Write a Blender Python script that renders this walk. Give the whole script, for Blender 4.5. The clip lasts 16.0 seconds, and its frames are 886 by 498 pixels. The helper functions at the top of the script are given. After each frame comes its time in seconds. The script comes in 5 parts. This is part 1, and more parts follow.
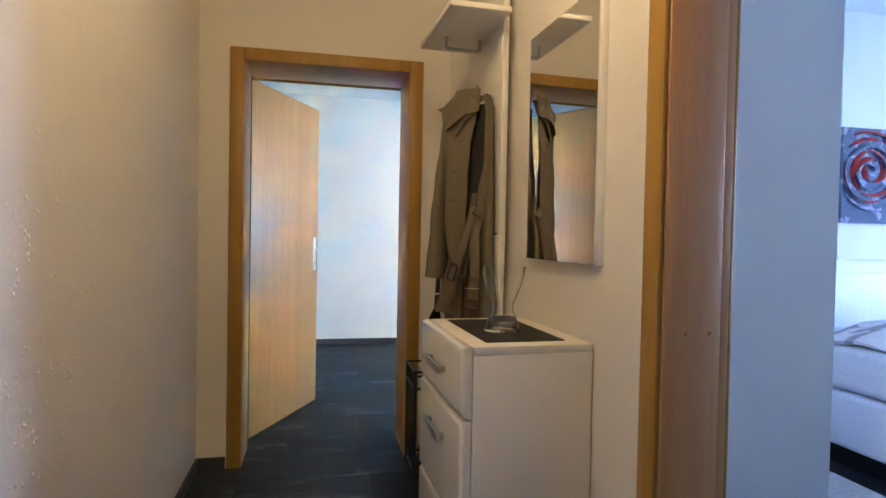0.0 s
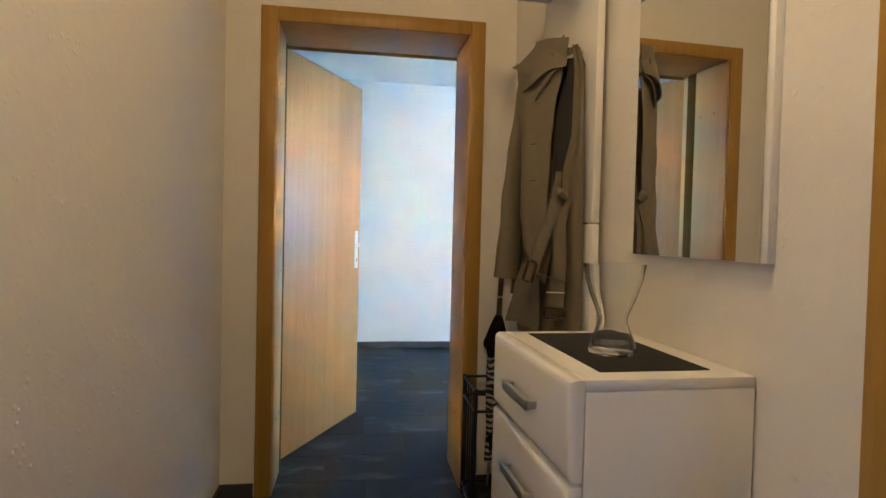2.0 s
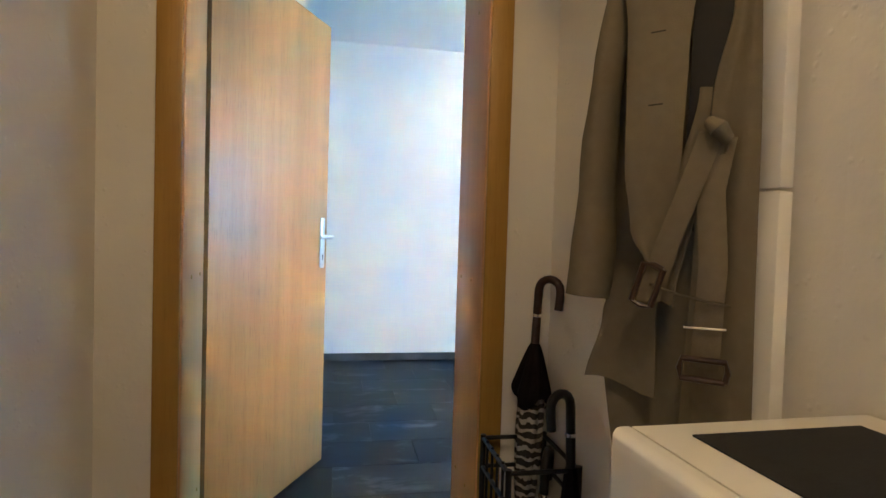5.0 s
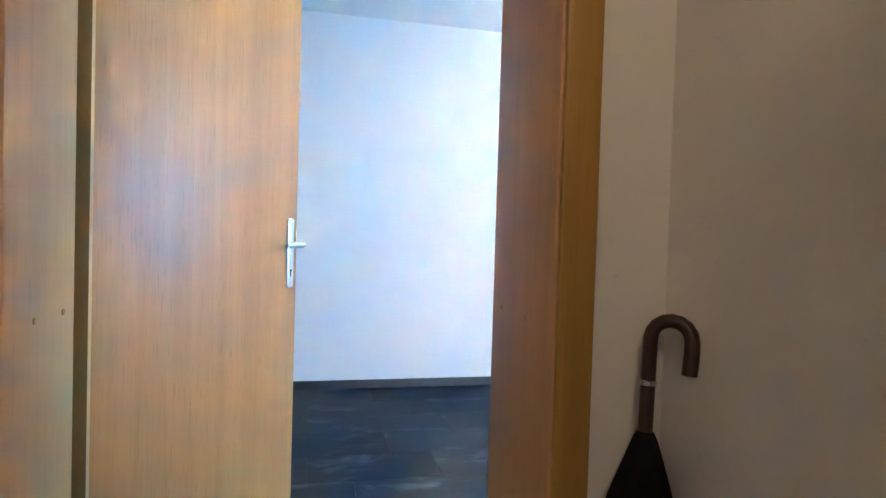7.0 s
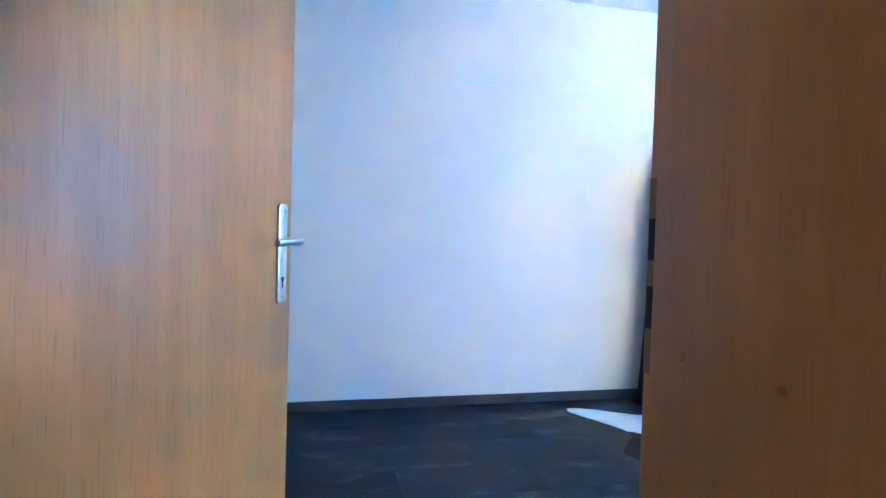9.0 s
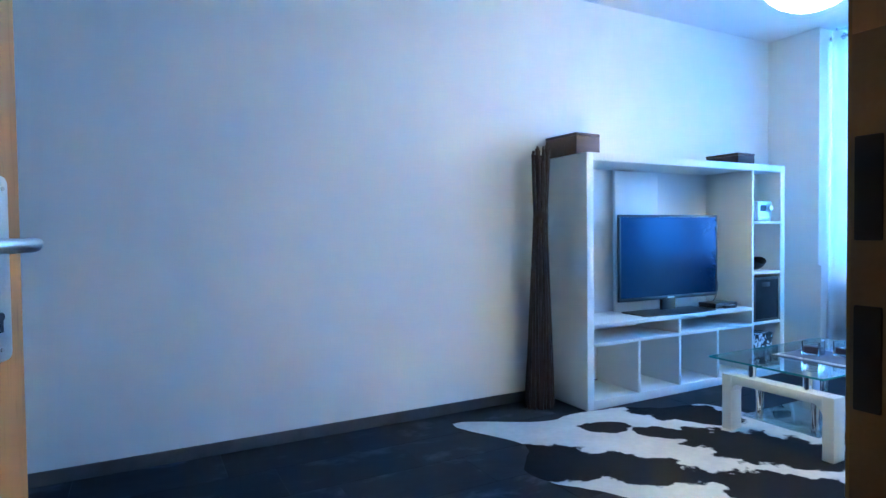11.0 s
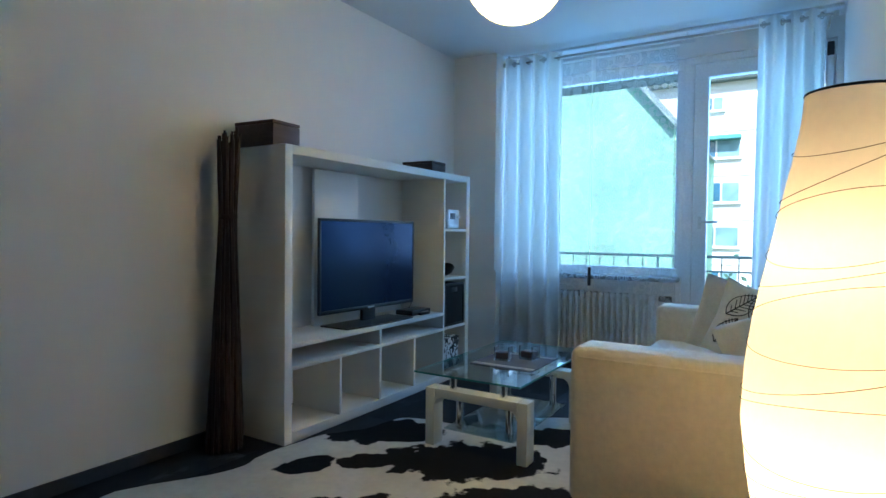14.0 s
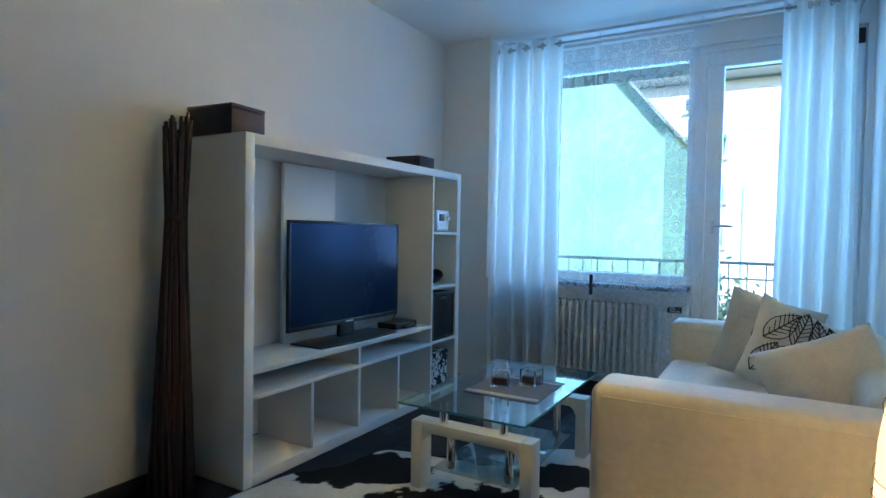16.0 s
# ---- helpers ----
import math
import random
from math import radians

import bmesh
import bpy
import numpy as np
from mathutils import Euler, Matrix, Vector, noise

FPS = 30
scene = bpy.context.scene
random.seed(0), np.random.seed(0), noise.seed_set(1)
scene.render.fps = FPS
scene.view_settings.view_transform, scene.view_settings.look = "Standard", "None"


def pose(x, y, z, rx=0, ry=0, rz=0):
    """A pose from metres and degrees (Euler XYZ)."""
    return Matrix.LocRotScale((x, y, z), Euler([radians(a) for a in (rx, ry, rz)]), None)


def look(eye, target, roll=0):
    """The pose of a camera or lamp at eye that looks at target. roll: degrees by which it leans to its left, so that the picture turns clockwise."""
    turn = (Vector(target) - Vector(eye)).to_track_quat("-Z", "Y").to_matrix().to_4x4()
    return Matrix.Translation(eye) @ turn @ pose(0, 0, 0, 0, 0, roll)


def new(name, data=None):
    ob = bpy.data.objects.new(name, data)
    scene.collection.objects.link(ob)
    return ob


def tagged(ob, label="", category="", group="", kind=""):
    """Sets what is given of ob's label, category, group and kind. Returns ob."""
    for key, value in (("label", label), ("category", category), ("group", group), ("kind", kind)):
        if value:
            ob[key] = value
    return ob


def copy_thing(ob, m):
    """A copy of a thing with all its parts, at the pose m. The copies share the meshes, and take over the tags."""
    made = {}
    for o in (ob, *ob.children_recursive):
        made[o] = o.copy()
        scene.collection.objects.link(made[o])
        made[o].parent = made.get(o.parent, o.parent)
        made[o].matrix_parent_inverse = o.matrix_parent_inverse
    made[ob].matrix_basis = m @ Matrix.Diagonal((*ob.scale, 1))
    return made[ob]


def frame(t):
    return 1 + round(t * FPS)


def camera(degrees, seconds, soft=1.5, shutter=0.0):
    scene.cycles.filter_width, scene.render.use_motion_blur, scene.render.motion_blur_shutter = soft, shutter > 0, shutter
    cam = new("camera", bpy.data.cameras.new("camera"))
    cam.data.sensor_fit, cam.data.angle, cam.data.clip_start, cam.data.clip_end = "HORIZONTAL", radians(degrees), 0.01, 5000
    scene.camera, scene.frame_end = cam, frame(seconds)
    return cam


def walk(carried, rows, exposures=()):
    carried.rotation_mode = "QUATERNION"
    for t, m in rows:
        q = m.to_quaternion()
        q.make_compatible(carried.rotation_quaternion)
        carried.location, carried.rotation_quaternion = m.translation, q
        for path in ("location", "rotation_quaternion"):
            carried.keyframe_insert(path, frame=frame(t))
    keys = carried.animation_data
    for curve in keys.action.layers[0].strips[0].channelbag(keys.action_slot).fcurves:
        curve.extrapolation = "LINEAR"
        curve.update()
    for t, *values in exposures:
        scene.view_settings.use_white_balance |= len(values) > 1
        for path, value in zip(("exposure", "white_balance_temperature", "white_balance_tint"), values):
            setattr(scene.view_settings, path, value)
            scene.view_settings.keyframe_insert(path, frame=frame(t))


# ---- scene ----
cam = camera(75.2, 16.0)
PATH = [
    (0, (0.348, -2.936, 1.154), (0.776, -0.982, 1.108), 1.1),
    (0.5, (0.377, -2.826, 1.157), (0.757, -0.863, 1.102), 1.1),
    (1, (0.37, -2.73, 1.143), (0.628, -0.747, 1.09), 1.0),
    (1.5, (0.347, -2.604, 1.137), (0.584, -0.619, 1.084), 1.1),
    (2, (0.336, -2.472, 1.122), (0.632, -0.495, 1.07), 1.4),
    (2.5, (0.344, -2.316, 1.107), (0.672, -0.344, 1.054), 1.3),
    (3, (0.368, -2.144, 1.098), (0.699, -0.172, 1.044), 1.2),
    (3.5, (0.379, -2.029, 1.078), (0.72, -0.059, 1.027), 1.1),
    (4, (0.378, -1.866, 1.076), (0.72, 0.104, 1.031), 1.4),
    (4.2, (0.373, -1.816, 1.082), (0.723, 0.153, 1.029), 1.5),
    (6.3, (0.401, -1.16, 1.093), (0.811, 0.796, 1.022), 1.6),
    (6.5, (0.401, -1.093, 1.092), (0.82, 0.862, 1.038), 1.5),
    (7, (0.414, -0.889, 1.089), (0.846, 1.063, 1.04), 1.7),
    (7.5, (0.406, -0.728, 1.081), (0.84, 1.223, 1.025), 1.9),
    (8, (0.361, -0.558, 1.074), (0.81, 1.391, 1.025), 1.8),
    (8.2, (0.35, -0.5, 1.083), (0.804, 1.446, 1.026), 1.8),
    (10.3, (0.448, 0.039, 1.052), (1.058, 1.943, 1.003), -0.6),
    (10.5, (0.441, 0.098, 1.053), (1.165, 1.961, 0.996), -1.5),
    (11, (0.488, 0.194, 1.051), (1.416, 1.965, 0.998), -0.7),
    (11.5, (0.584, 0.309, 1.034), (1.671, 1.986, 0.967), -0.9),
    (12, (0.636, 0.371, 1.045), (1.874, 1.94, 0.983), -0.3),
    (12.5, (0.676, 0.438, 1.049), (2.042, 1.897, 0.998), -0.4),
    (13, (0.689, 0.512, 1.061), (2.281, 1.721, 0.998), -1.1),
    (13.5, (0.711, 0.545, 1.079), (2.414, 1.593, 1.023), -0.2),
    (14, (0.76, 0.596, 1.074), (2.462, 1.646, 1.022), 0.6),
    (14.5, (0.847, 0.65, 1.075), (2.526, 1.736, 1.026), 1.9),
    (15, (0.95, 0.714, 1.089), (2.641, 1.781, 1.034), 2.0),
    (15.5, (1.021, 0.77, 1.092), (2.742, 1.787, 1.036), 1.1),
    (16, (1.119, 0.844, 1.111), (2.848, 1.848, 1.052), 1.0),
]
EXPOSURES = [(0, 3.98, 5750, 16), (3.5, 3.93, 5750, 15), (6.3, 3.97, 5250, 17), (8.2, 3.65, 4750, 21), (10.3, 2.82, 4400, 19), (11.5, 2.35, 4600, 20), (12.5, 1.9, 5100, 19), (13.5, 1.2, 5750, 18), (14.5, 0.92, 5950, 17), (16.0, 1.08, 5900, 18)]
walk(cam, [(t, look(e, g, r)) for t, e, g, r in PATH], EXPOSURES)

# ---- world and lights ----
SUN_EL, SUN_AZ = 48, 250
world = bpy.data.worlds.new("sky_world")
scene.world = world
world.use_nodes = True
wn = world.node_tree
sky = wn.nodes.new("ShaderNodeTexSky")
sky.sky_type, sky.sun_disc = "NISHITA", False
sky.sun_elevation, sky.sun_rotation = radians(SUN_EL), radians(SUN_AZ)
wn.links.new(sky.outputs[0], wn.nodes["Background"].inputs[0])
wn.nodes["Background"].inputs[1].default_value = 0.15

sun = new("sun", bpy.data.lights.new("sun", "SUN"))
sun.data.energy, sun.data.angle, sun.data.color = 5.0, radians(0.5), (1.0, 0.99, 0.96)
az = radians(SUN_AZ)
sun.matrix_world = look((0, 0, 30), (-math.sin(az) * 10, -math.cos(az) * 10, 30 - 10 * math.tan(radians(SUN_EL))))


def area_lamp(name, eye, target, width, height, power, colour):
    d = bpy.data.lights.new(name, "AREA")
    d.shape, d.size, d.size_y, d.energy, d.color = "RECTANGLE", width, height, power, colour
    ob = new(name, d)
    ob.matrix_world = look(eye, target)
    return ob


def point_lamp(name, at, power, colour, radius):
    d = bpy.data.lights.new(name, "POINT")
    d.energy, d.color, d.shadow_soft_size = power, colour, radius
    ob = new(name, d)
    ob.location = at
    return ob


SKY_BLUE, WARM = (0.20, 0.52, 1.0), (1.0, 0.80, 0.30)
area_lamp("skylight_living_window", (5.70, 1.55, 1.6), (0, 1.55, 1.1), 2.2, 1.6, 20, SKY_BLUE)
area_lamp("skylight_bedroom_window", (5.44, -1.6, 1.5), (0, -1.6, 1.3), 1.6, 1.4, 5.6, (0.24, 0.40, 1.0))
point_lamp("hall_ceiling_light", (0.45, -1.85, 2.46), 1.5, (1.0, 0.69, 0.315), 0.12)


# ---- materials ----
def material(name, colour, rough=0.6, metal=0.0, vary=0.08, scale=6.0, bump=0.0, bump_scale=80.0, spec=0.5, stretch=(1, 1, 1), vary2=0.05):
    """A painted or plain surface: base colour varied at two scales, with a fine relief."""
    m = bpy.data.materials.new(name)
    m.use_nodes = True
    t = m.node_tree
    b = t.nodes["Principled BSDF"]
    b.inputs["Roughness"].default_value, b.inputs["Metallic"].default_value = rough, metal
    b.inputs["Specular IOR Level"].default_value = spec
    co = t.nodes.new("ShaderNodeTexCoord")
    mp = t.nodes.new("ShaderNodeMapping")
    mp.inputs["Scale"].default_value = stretch
    t.links.new(co.outputs["Object"], mp.inputs[0])
    prev = None
    for s, v in ((scale, vary), (scale * 11, vary2)):
        n = t.nodes.new("ShaderNodeTexNoise")
        n.inputs["Scale"].default_value, n.inputs["Detail"].default_value = s, 4
        t.links.new(mp.outputs[0], n.inputs["Vector"])
        r = t.nodes.new("ShaderNodeMapRange")
        r.inputs["From Min"].default_value, r.inputs["From Max"].default_value = 0.3, 0.7
        r.inputs["To Min"].default_value, r.inputs["To Max"].default_value = 1 - v, 1 + v
        t.links.new(n.outputs["Fac"], r.inputs["Value"])
        mul = t.nodes.new("ShaderNodeVectorMath")
        mul.operation = "SCALE"
        if prev is None:
            mul.inputs[0].default_value = colour
        else:
            t.links.new(prev.outputs[0], mul.inputs[0])
        t.links.new(r.outputs[0], mul.inputs["Scale"])
        prev = mul
    t.links.new(prev.outputs[0], b.inputs["Base Color"])
    if bump:
        n = t.nodes.new("ShaderNodeTexNoise")
        n.inputs["Scale"].default_value, n.inputs["Detail"].default_value = bump_scale, 3
        t.links.new(mp.outputs[0], n.inputs["Vector"])
        bp = t.nodes.new("ShaderNodeBump")
        bp.inputs["Strength"].default_value, bp.inputs["Distance"].default_value = bump, 0.004
        t.links.new(n.outputs["Fac"], bp.inputs["Height"])
        t.links.new(bp.outputs[0], b.inputs["Normal"])
    return m


def wall_paint(name, colour, chip=0.5):
    """Matt paint on woodchip paper: small scattered lumps over a soft unevenness."""
    m = material(name, colour, 0.85, vary=0.02, scale=1.0, vary2=0.006, spec=0.25)
    t = m.node_tree
    b = t.nodes["Principled BSDF"]
    co = t.nodes["Texture Coordinate"]
    v = t.nodes.new("ShaderNodeTexVoronoi")
    v.inputs["Scale"].default_value = 55
    n = t.nodes.new("ShaderNodeTexNoise")
    n.inputs["Scale"].default_value, n.inputs["Detail"].default_value = 26, 5
    for x in (v, n):
        t.links.new(co.outputs["Object"], x.inputs["Vector"])
    lump = t.nodes.new("ShaderNodeMapRange")
    lump.inputs["From Min"].default_value, lump.inputs["From Max"].default_value = 0.35, 0.08
    t.links.new(v.outputs["Distance"], lump.inputs["Value"])
    gate = t.nodes.new("ShaderNodeMapRange")
    gate.inputs["From Min"].default_value, gate.inputs["From Max"].default_value = 0.52, 0.66
    t.links.new(n.outputs["Fac"], gate.inputs["Value"])
    mu = t.nodes.new("ShaderNodeMath")
    mu.operation = "MULTIPLY"
    t.links.new(lump.outputs[0], mu.inputs[0])
    t.links.new(gate.outputs[0], mu.inputs[1])
    ad = t.nodes.new("ShaderNodeMath")
    t.links.new(mu.outputs[0], ad.inputs[0])
    t.links.new(n.outputs["Fac"], ad.inputs[1])
    bp = t.nodes.new("ShaderNodeBump")
    bp.inputs["Strength"].default_value, bp.inputs["Distance"].default_value = chip, 0.004
    t.links.new(ad.outputs[0], bp.inputs["Height"])
    t.links.new(bp.outputs[0], b.inputs["Normal"])
    return m


def wood(name, light, dark, rough=0.4, grain=(30, 30, 1.6), coat=0.0, pores=0.0):
    """Veneer with long upright grain, streaks, a few darker bands and short dark pores."""
    m = bpy.data.materials.new(name)
    m.use_nodes = True
    t = m.node_tree
    b = t.nodes["Principled BSDF"]
    b.inputs["Roughness"].default_value, b.inputs["Coat Weight"].default_value = rough, coat
    b.inputs["Coat Roughness"].default_value, b.inputs["Specular IOR Level"].default_value = 0.25, 0.32
    co = t.nodes.new("ShaderNodeTexCoord")
    info = t.nodes.new("ShaderNodeObjectInfo")
    shift = t.nodes.new("ShaderNodeVectorMath")
    t.links.new(co.outputs["Object"], shift.inputs[0])
    sc = t.nodes.new("ShaderNodeMath")
    sc.operation, sc.inputs[1].default_value = "MULTIPLY", 7.0
    t.links.new(info.outputs["Random"], sc.inputs[0])
    t.links.new(sc.outputs[0], shift.inputs[1])
    facs = []
    for k, d in ((1.0, 6), (0.22, 3), (4.0, 2)):
        mp = t.nodes.new("ShaderNodeMapping")
        mp.inputs["Scale"].default_value = tuple(g * k for g in grain)
        t.links.new(shift.outputs[0], mp.inputs[0])
        n = t.nodes.new("ShaderNodeTexNoise")
        n.inputs["Scale"].default_value, n.inputs["Detail"].default_value, n.inputs["Distortion"].default_value = 1.0, d, 0.6
        t.links.new(mp.outputs[0], n.inputs["Vector"])
        facs.append(n)
    a1 = t.nodes.new("ShaderNodeMath")
    t.links.new(facs[0].outputs["Fac"], a1.inputs[0])
    t.links.new(facs[1].outputs["Fac"], a1.inputs[1])
    a2 = t.nodes.new("ShaderNodeMath")
    a2.operation, a2.inputs[2].default_value = "MULTIPLY_ADD", 0.0
    a2.inputs[1].default_value = 0.35
    t.links.new(facs[2].outputs["Fac"], a2.inputs[0])
    t.links.new(a1.outputs[0], a2.inputs[2])
    ramp = t.nodes.new("ShaderNodeMapRange")
    ramp.inputs["From Min"].default_value, ramp.inputs["From Max"].default_value = 0.75, 1.6
    t.links.new(a2.outputs[0], ramp.inputs["Value"])
    mix = t.nodes.new("ShaderNodeMix")
    mix.data_type = "RGBA"
    mix.inputs[6].default_value, mix.inputs[7].default_value = (*dark, 1), (*light, 1)
    t.links.new(ramp.outputs[0], mix.inputs[0])
    col = mix.outputs[2]
    if pores:
        mp = t.nodes.new("ShaderNodeMapping")
        mp.inputs["Scale"].default_value = (210, 210, 14)
        t.links.new(shift.outputs[0], mp.inputs[0])
        pn = t.nodes.new("ShaderNodeTexNoise")
        pn.inputs["Scale"].default_value, pn.inputs["Detail"].default_value = 1.0, 2
        t.links.new(mp.outputs[0], pn.inputs["Vector"])
        gain = t.nodes.new("ShaderNodeMapRange")
        gain.inputs["From Min"].default_value, gain.inputs["From Max"].default_value = 0.58, 0.72
        gain.inputs["To Min"].default_value, gain.inputs["To Max"].default_value = 1.0, 1.0 - pores
        t.links.new(pn.outputs["Fac"], gain.inputs["Value"])
        mu = t.nodes.new("ShaderNodeVectorMath")
        mu.operation = "SCALE"
        t.links.new(col, mu.inputs[0])
        t.links.new(gain.outputs[0], mu.inputs["Scale"])
        col = mu.outputs[0]
    t.links.new(col, b.inputs["Base Color"])
    bp = t.nodes.new("ShaderNodeBump")
    bp.inputs["Strength"].default_value, bp.inputs["Distance"].default_value = 0.06, 0.001
    t.links.new(facs[0].outputs["Fac"], bp.inputs["Height"])
    t.links.new(bp.outputs[0], b.inputs["Normal"])
    return m


def slate_vinyl():
    """Dark slate-look vinyl: cloudy grey marks, each tile shifted and toned by its own random value."""
    m = bpy.data.materials.new("slate_vinyl")
    m.use_nodes = True
    t = m.node_tree
    b = t.nodes["Principled BSDF"]
    b.inputs["Roughness"].default_value, b.inputs["Specular IOR Level"].default_value = 0.42, 0.09
    co = t.nodes.new("ShaderNodeTexCoord")
    info = t.nodes.new("ShaderNodeObjectInfo")
    k = t.nodes.new("ShaderNodeMath")
    k.operation, k.inputs[1].default_value = "MULTIPLY", 40.0
    t.links.new(info.outputs["Random"], k.inputs[0])
    ad = t.nodes.new("ShaderNodeVectorMath")
    t.links.new(co.outputs["Object"], ad.inputs[0])
    t.links.new(k.outputs[0], ad.inputs[1])
    mp = t.nodes.new("ShaderNodeMapping")
    mp.inputs["Scale"].default_value = (2.6, 4.2, 4.0)
    t.links.new(ad.outputs[0], mp.inputs[0])
    n = t.nodes.new("ShaderNodeTexNoise")
    n.inputs["Scale"].default_value, n.inputs["Detail"].default_value, n.inputs["Roughness"].default_value = 1.3, 8, 0.62
    n.inputs["Distortion"].default_value = 0.3
    t.links.new(mp.outputs[0], n.inputs["Vector"])
    r = t.nodes.new("ShaderNodeValToRGB")
    e = r.color_ramp.elements
    e[0].position, e[0].color = 0.38, (0.011, 0.012, 0.014, 1)
    e[1].position, e[1].color = 0.72, (0.075, 0.078, 0.087, 1)
    x = e.new(0.56)
    x.color = (0.019, 0.021, 0.025, 1)
    t.links.new(n.outputs["Fac"], r.inputs[0])
    tone = t.nodes.new("ShaderNodeMapRange")
    tone.inputs["To Min"].default_value, tone.inputs["To Max"].default_value = 0.75, 1.45
    t.links.new(info.outputs["Random"], tone.inputs["Value"])
    mul = t.nodes.new("ShaderNodeVectorMath")
    mul.operation = "SCALE"
    t.links.new(r.outputs[0], mul.inputs[0])
    t.links.new(tone.outputs[0], mul.inputs["Scale"])
    t.links.new(mul.outputs[0], b.inputs["Base Color"])
    rr = t.nodes.new("ShaderNodeMapRange")
    rr.inputs["To Min"].default_value, rr.inputs["To Max"].default_value = 0.42, 0.62
    t.links.new(n.outputs["Fac"], rr.inputs["Value"])
    t.links.new(rr.outputs[0], b.inputs["Roughness"])
    bp = t.nodes.new("ShaderNodeBump")
    bp.inputs["Strength"].default_value, bp.inputs["Distance"].default_value = 0.25, 0.002
    t.links.new(n.outputs["Fac"], bp.inputs["Height"])
    t.links.new(bp.outputs[0], b.inputs["Normal"])
    return m


def glass(name, tint=(0.93, 0.97, 0.96), gloss=0.55, power=4.0):
    """Thin clear glass: see-through, with gloss that grows at grazing angles."""
    m = bpy.data.materials.new(name)
    m.use_nodes = True
    t = m.node_tree
    t.nodes.remove(t.nodes["Principled BSDF"])
    tr, gl, mix, lw = (t.nodes.new(k) for k in ("ShaderNodeBsdfTransparent", "ShaderNodeBsdfGlossy", "ShaderNodeMixShader", "ShaderNodeLayerWeight"))
    tr.inputs[0].default_value = (*tint, 1)
    gl.inputs["Roughness"].default_value = 0.02
    lw.inputs[0].default_value = 0.5
    po, ma = t.nodes.new("ShaderNodeMath"), t.nodes.new("ShaderNodeMath")
    po.operation, po.inputs[1].default_value = "POWER", power
    ma.operation, ma.inputs[1].default_value, ma.inputs[2].default_value = "MULTIPLY_ADD", gloss, 0.03
    t.links.new(lw.outputs["Facing"], po.inputs[0])
    t.links.new(po.outputs[0], ma.inputs[0])
    t.links.new(ma.outputs[0], mix.inputs[0])
    t.links.new(tr.outputs[0], mix.inputs[1])
    t.links.new(gl.outputs[0], mix.inputs[2])
    t.links.new(mix.outputs[0], t.nodes["Material Output"].inputs[0])
    return m


def cloth(name, colour, through_light=0.35, weave=700, rough=0.9):
    """Woven cloth that lets part of the light through."""
    m = material(name, colour, rough, vary=0.05, scale=5, bump=0.25, bump_scale=weave, spec=0.2)
    t = m.node_tree
    b, out = t.nodes["Principled BSDF"], t.nodes["Material Output"]
    tl, mix = t.nodes.new("ShaderNodeBsdfTranslucent"), t.nodes.new("ShaderNodeMixShader")
    tl.inputs[0].default_value = (*colour, 1)
    mix.inputs[0].default_value = through_light
    t.links.new(b.outputs[0], mix.inputs[1])
    t.links.new(tl.outputs[0], mix.inputs[2])
    t.links.new(mix.outputs[0], out.inputs[0])
    return m


def ring_sheer():
    """Sheer voile printed with rings and curls of several sizes."""
    m = bpy.data.materials.new("ring_sheer")
    m.use_nodes = True
    t = m.node_tree
    t.nodes.remove(t.nodes["Principled BSDF"])
    co = t.nodes.new("ShaderNodeTexCoord")
    sep, com = t.nodes.new("ShaderNodeSeparateXYZ"), t.nodes.new("ShaderNodeCombineXYZ")
    t.links.new(co.outputs["Object"], sep.inputs[0])
    t.links.new(sep.outputs["Y"], com.inputs["X"])
    t.links.new(sep.outputs["Z"], com.inputs["Y"])

    def op(kind, a, b):
        n = t.nodes.new("ShaderNodeMath")
        n.operation = kind
        for k, v in ((0, a), (1, b)):
            if isinstance(v, float):
                n.inputs[k].default_value = v
            else:
                t.links.new(v, n.inputs[k])
        return n.outputs[0]

    def ring(dist, radius, half):
        return op("LESS_THAN", op("ABSOLUTE", op("SUBTRACT", dist, radius), 0.0), half)

    def cells(scale):
        v = t.nodes.new("ShaderNodeTexVoronoi")
        v.voronoi_dimensions, v.inputs["Scale"].default_value, v.inputs["Randomness"].default_value = "2D", scale, 0.75
        t.links.new(com.outputs[0], v.inputs["Vector"])
        return v.outputs["Distance"]

    big, small = cells(10.0), cells(21.0)
    mask = op("MAXIMUM", ring(big, 0.30, 0.035), ring(big, 0.15, 0.035))
    rest = op("MULTIPLY", op("GREATER_THAN", big, 0.38), op("MAXIMUM", ring(small, 0.28, 0.07), op("LESS_THAN", small, 0.10)))
    mask = op("MAXIMUM", mask, rest)
    dens = t.nodes.new("ShaderNodeMapRange")
    dens.inputs["To Min"].default_value, dens.inputs["To Max"].default_value = 0.10, 0.56
    t.links.new(mask, dens.inputs["Value"])
    tr, df, tl, m1, m2 = (t.nodes.new(k) for k in ("ShaderNodeBsdfTransparent", "ShaderNodeBsdfDiffuse", "ShaderNodeBsdfTranslucent", "ShaderNodeMixShader", "ShaderNodeMixShader"))
    df.inputs[0].default_value = tl.inputs[0].default_value = (0.86, 0.88, 0.88, 1)
    m1.inputs[0].default_value = 0.3
    t.links.new(df.outputs[0], m1.inputs[1])
    t.links.new(tl.outputs[0], m1.inputs[2])
    t.links.new(dens.outputs[0], m2.inputs[0])
    t.links.new(tr.outputs[0], m2.inputs[1])
    t.links.new(m1.outputs[0], m2.inputs[2])
    t.links.new(m2.outputs[0], t.nodes["Material Output"].inputs[0])
    return m


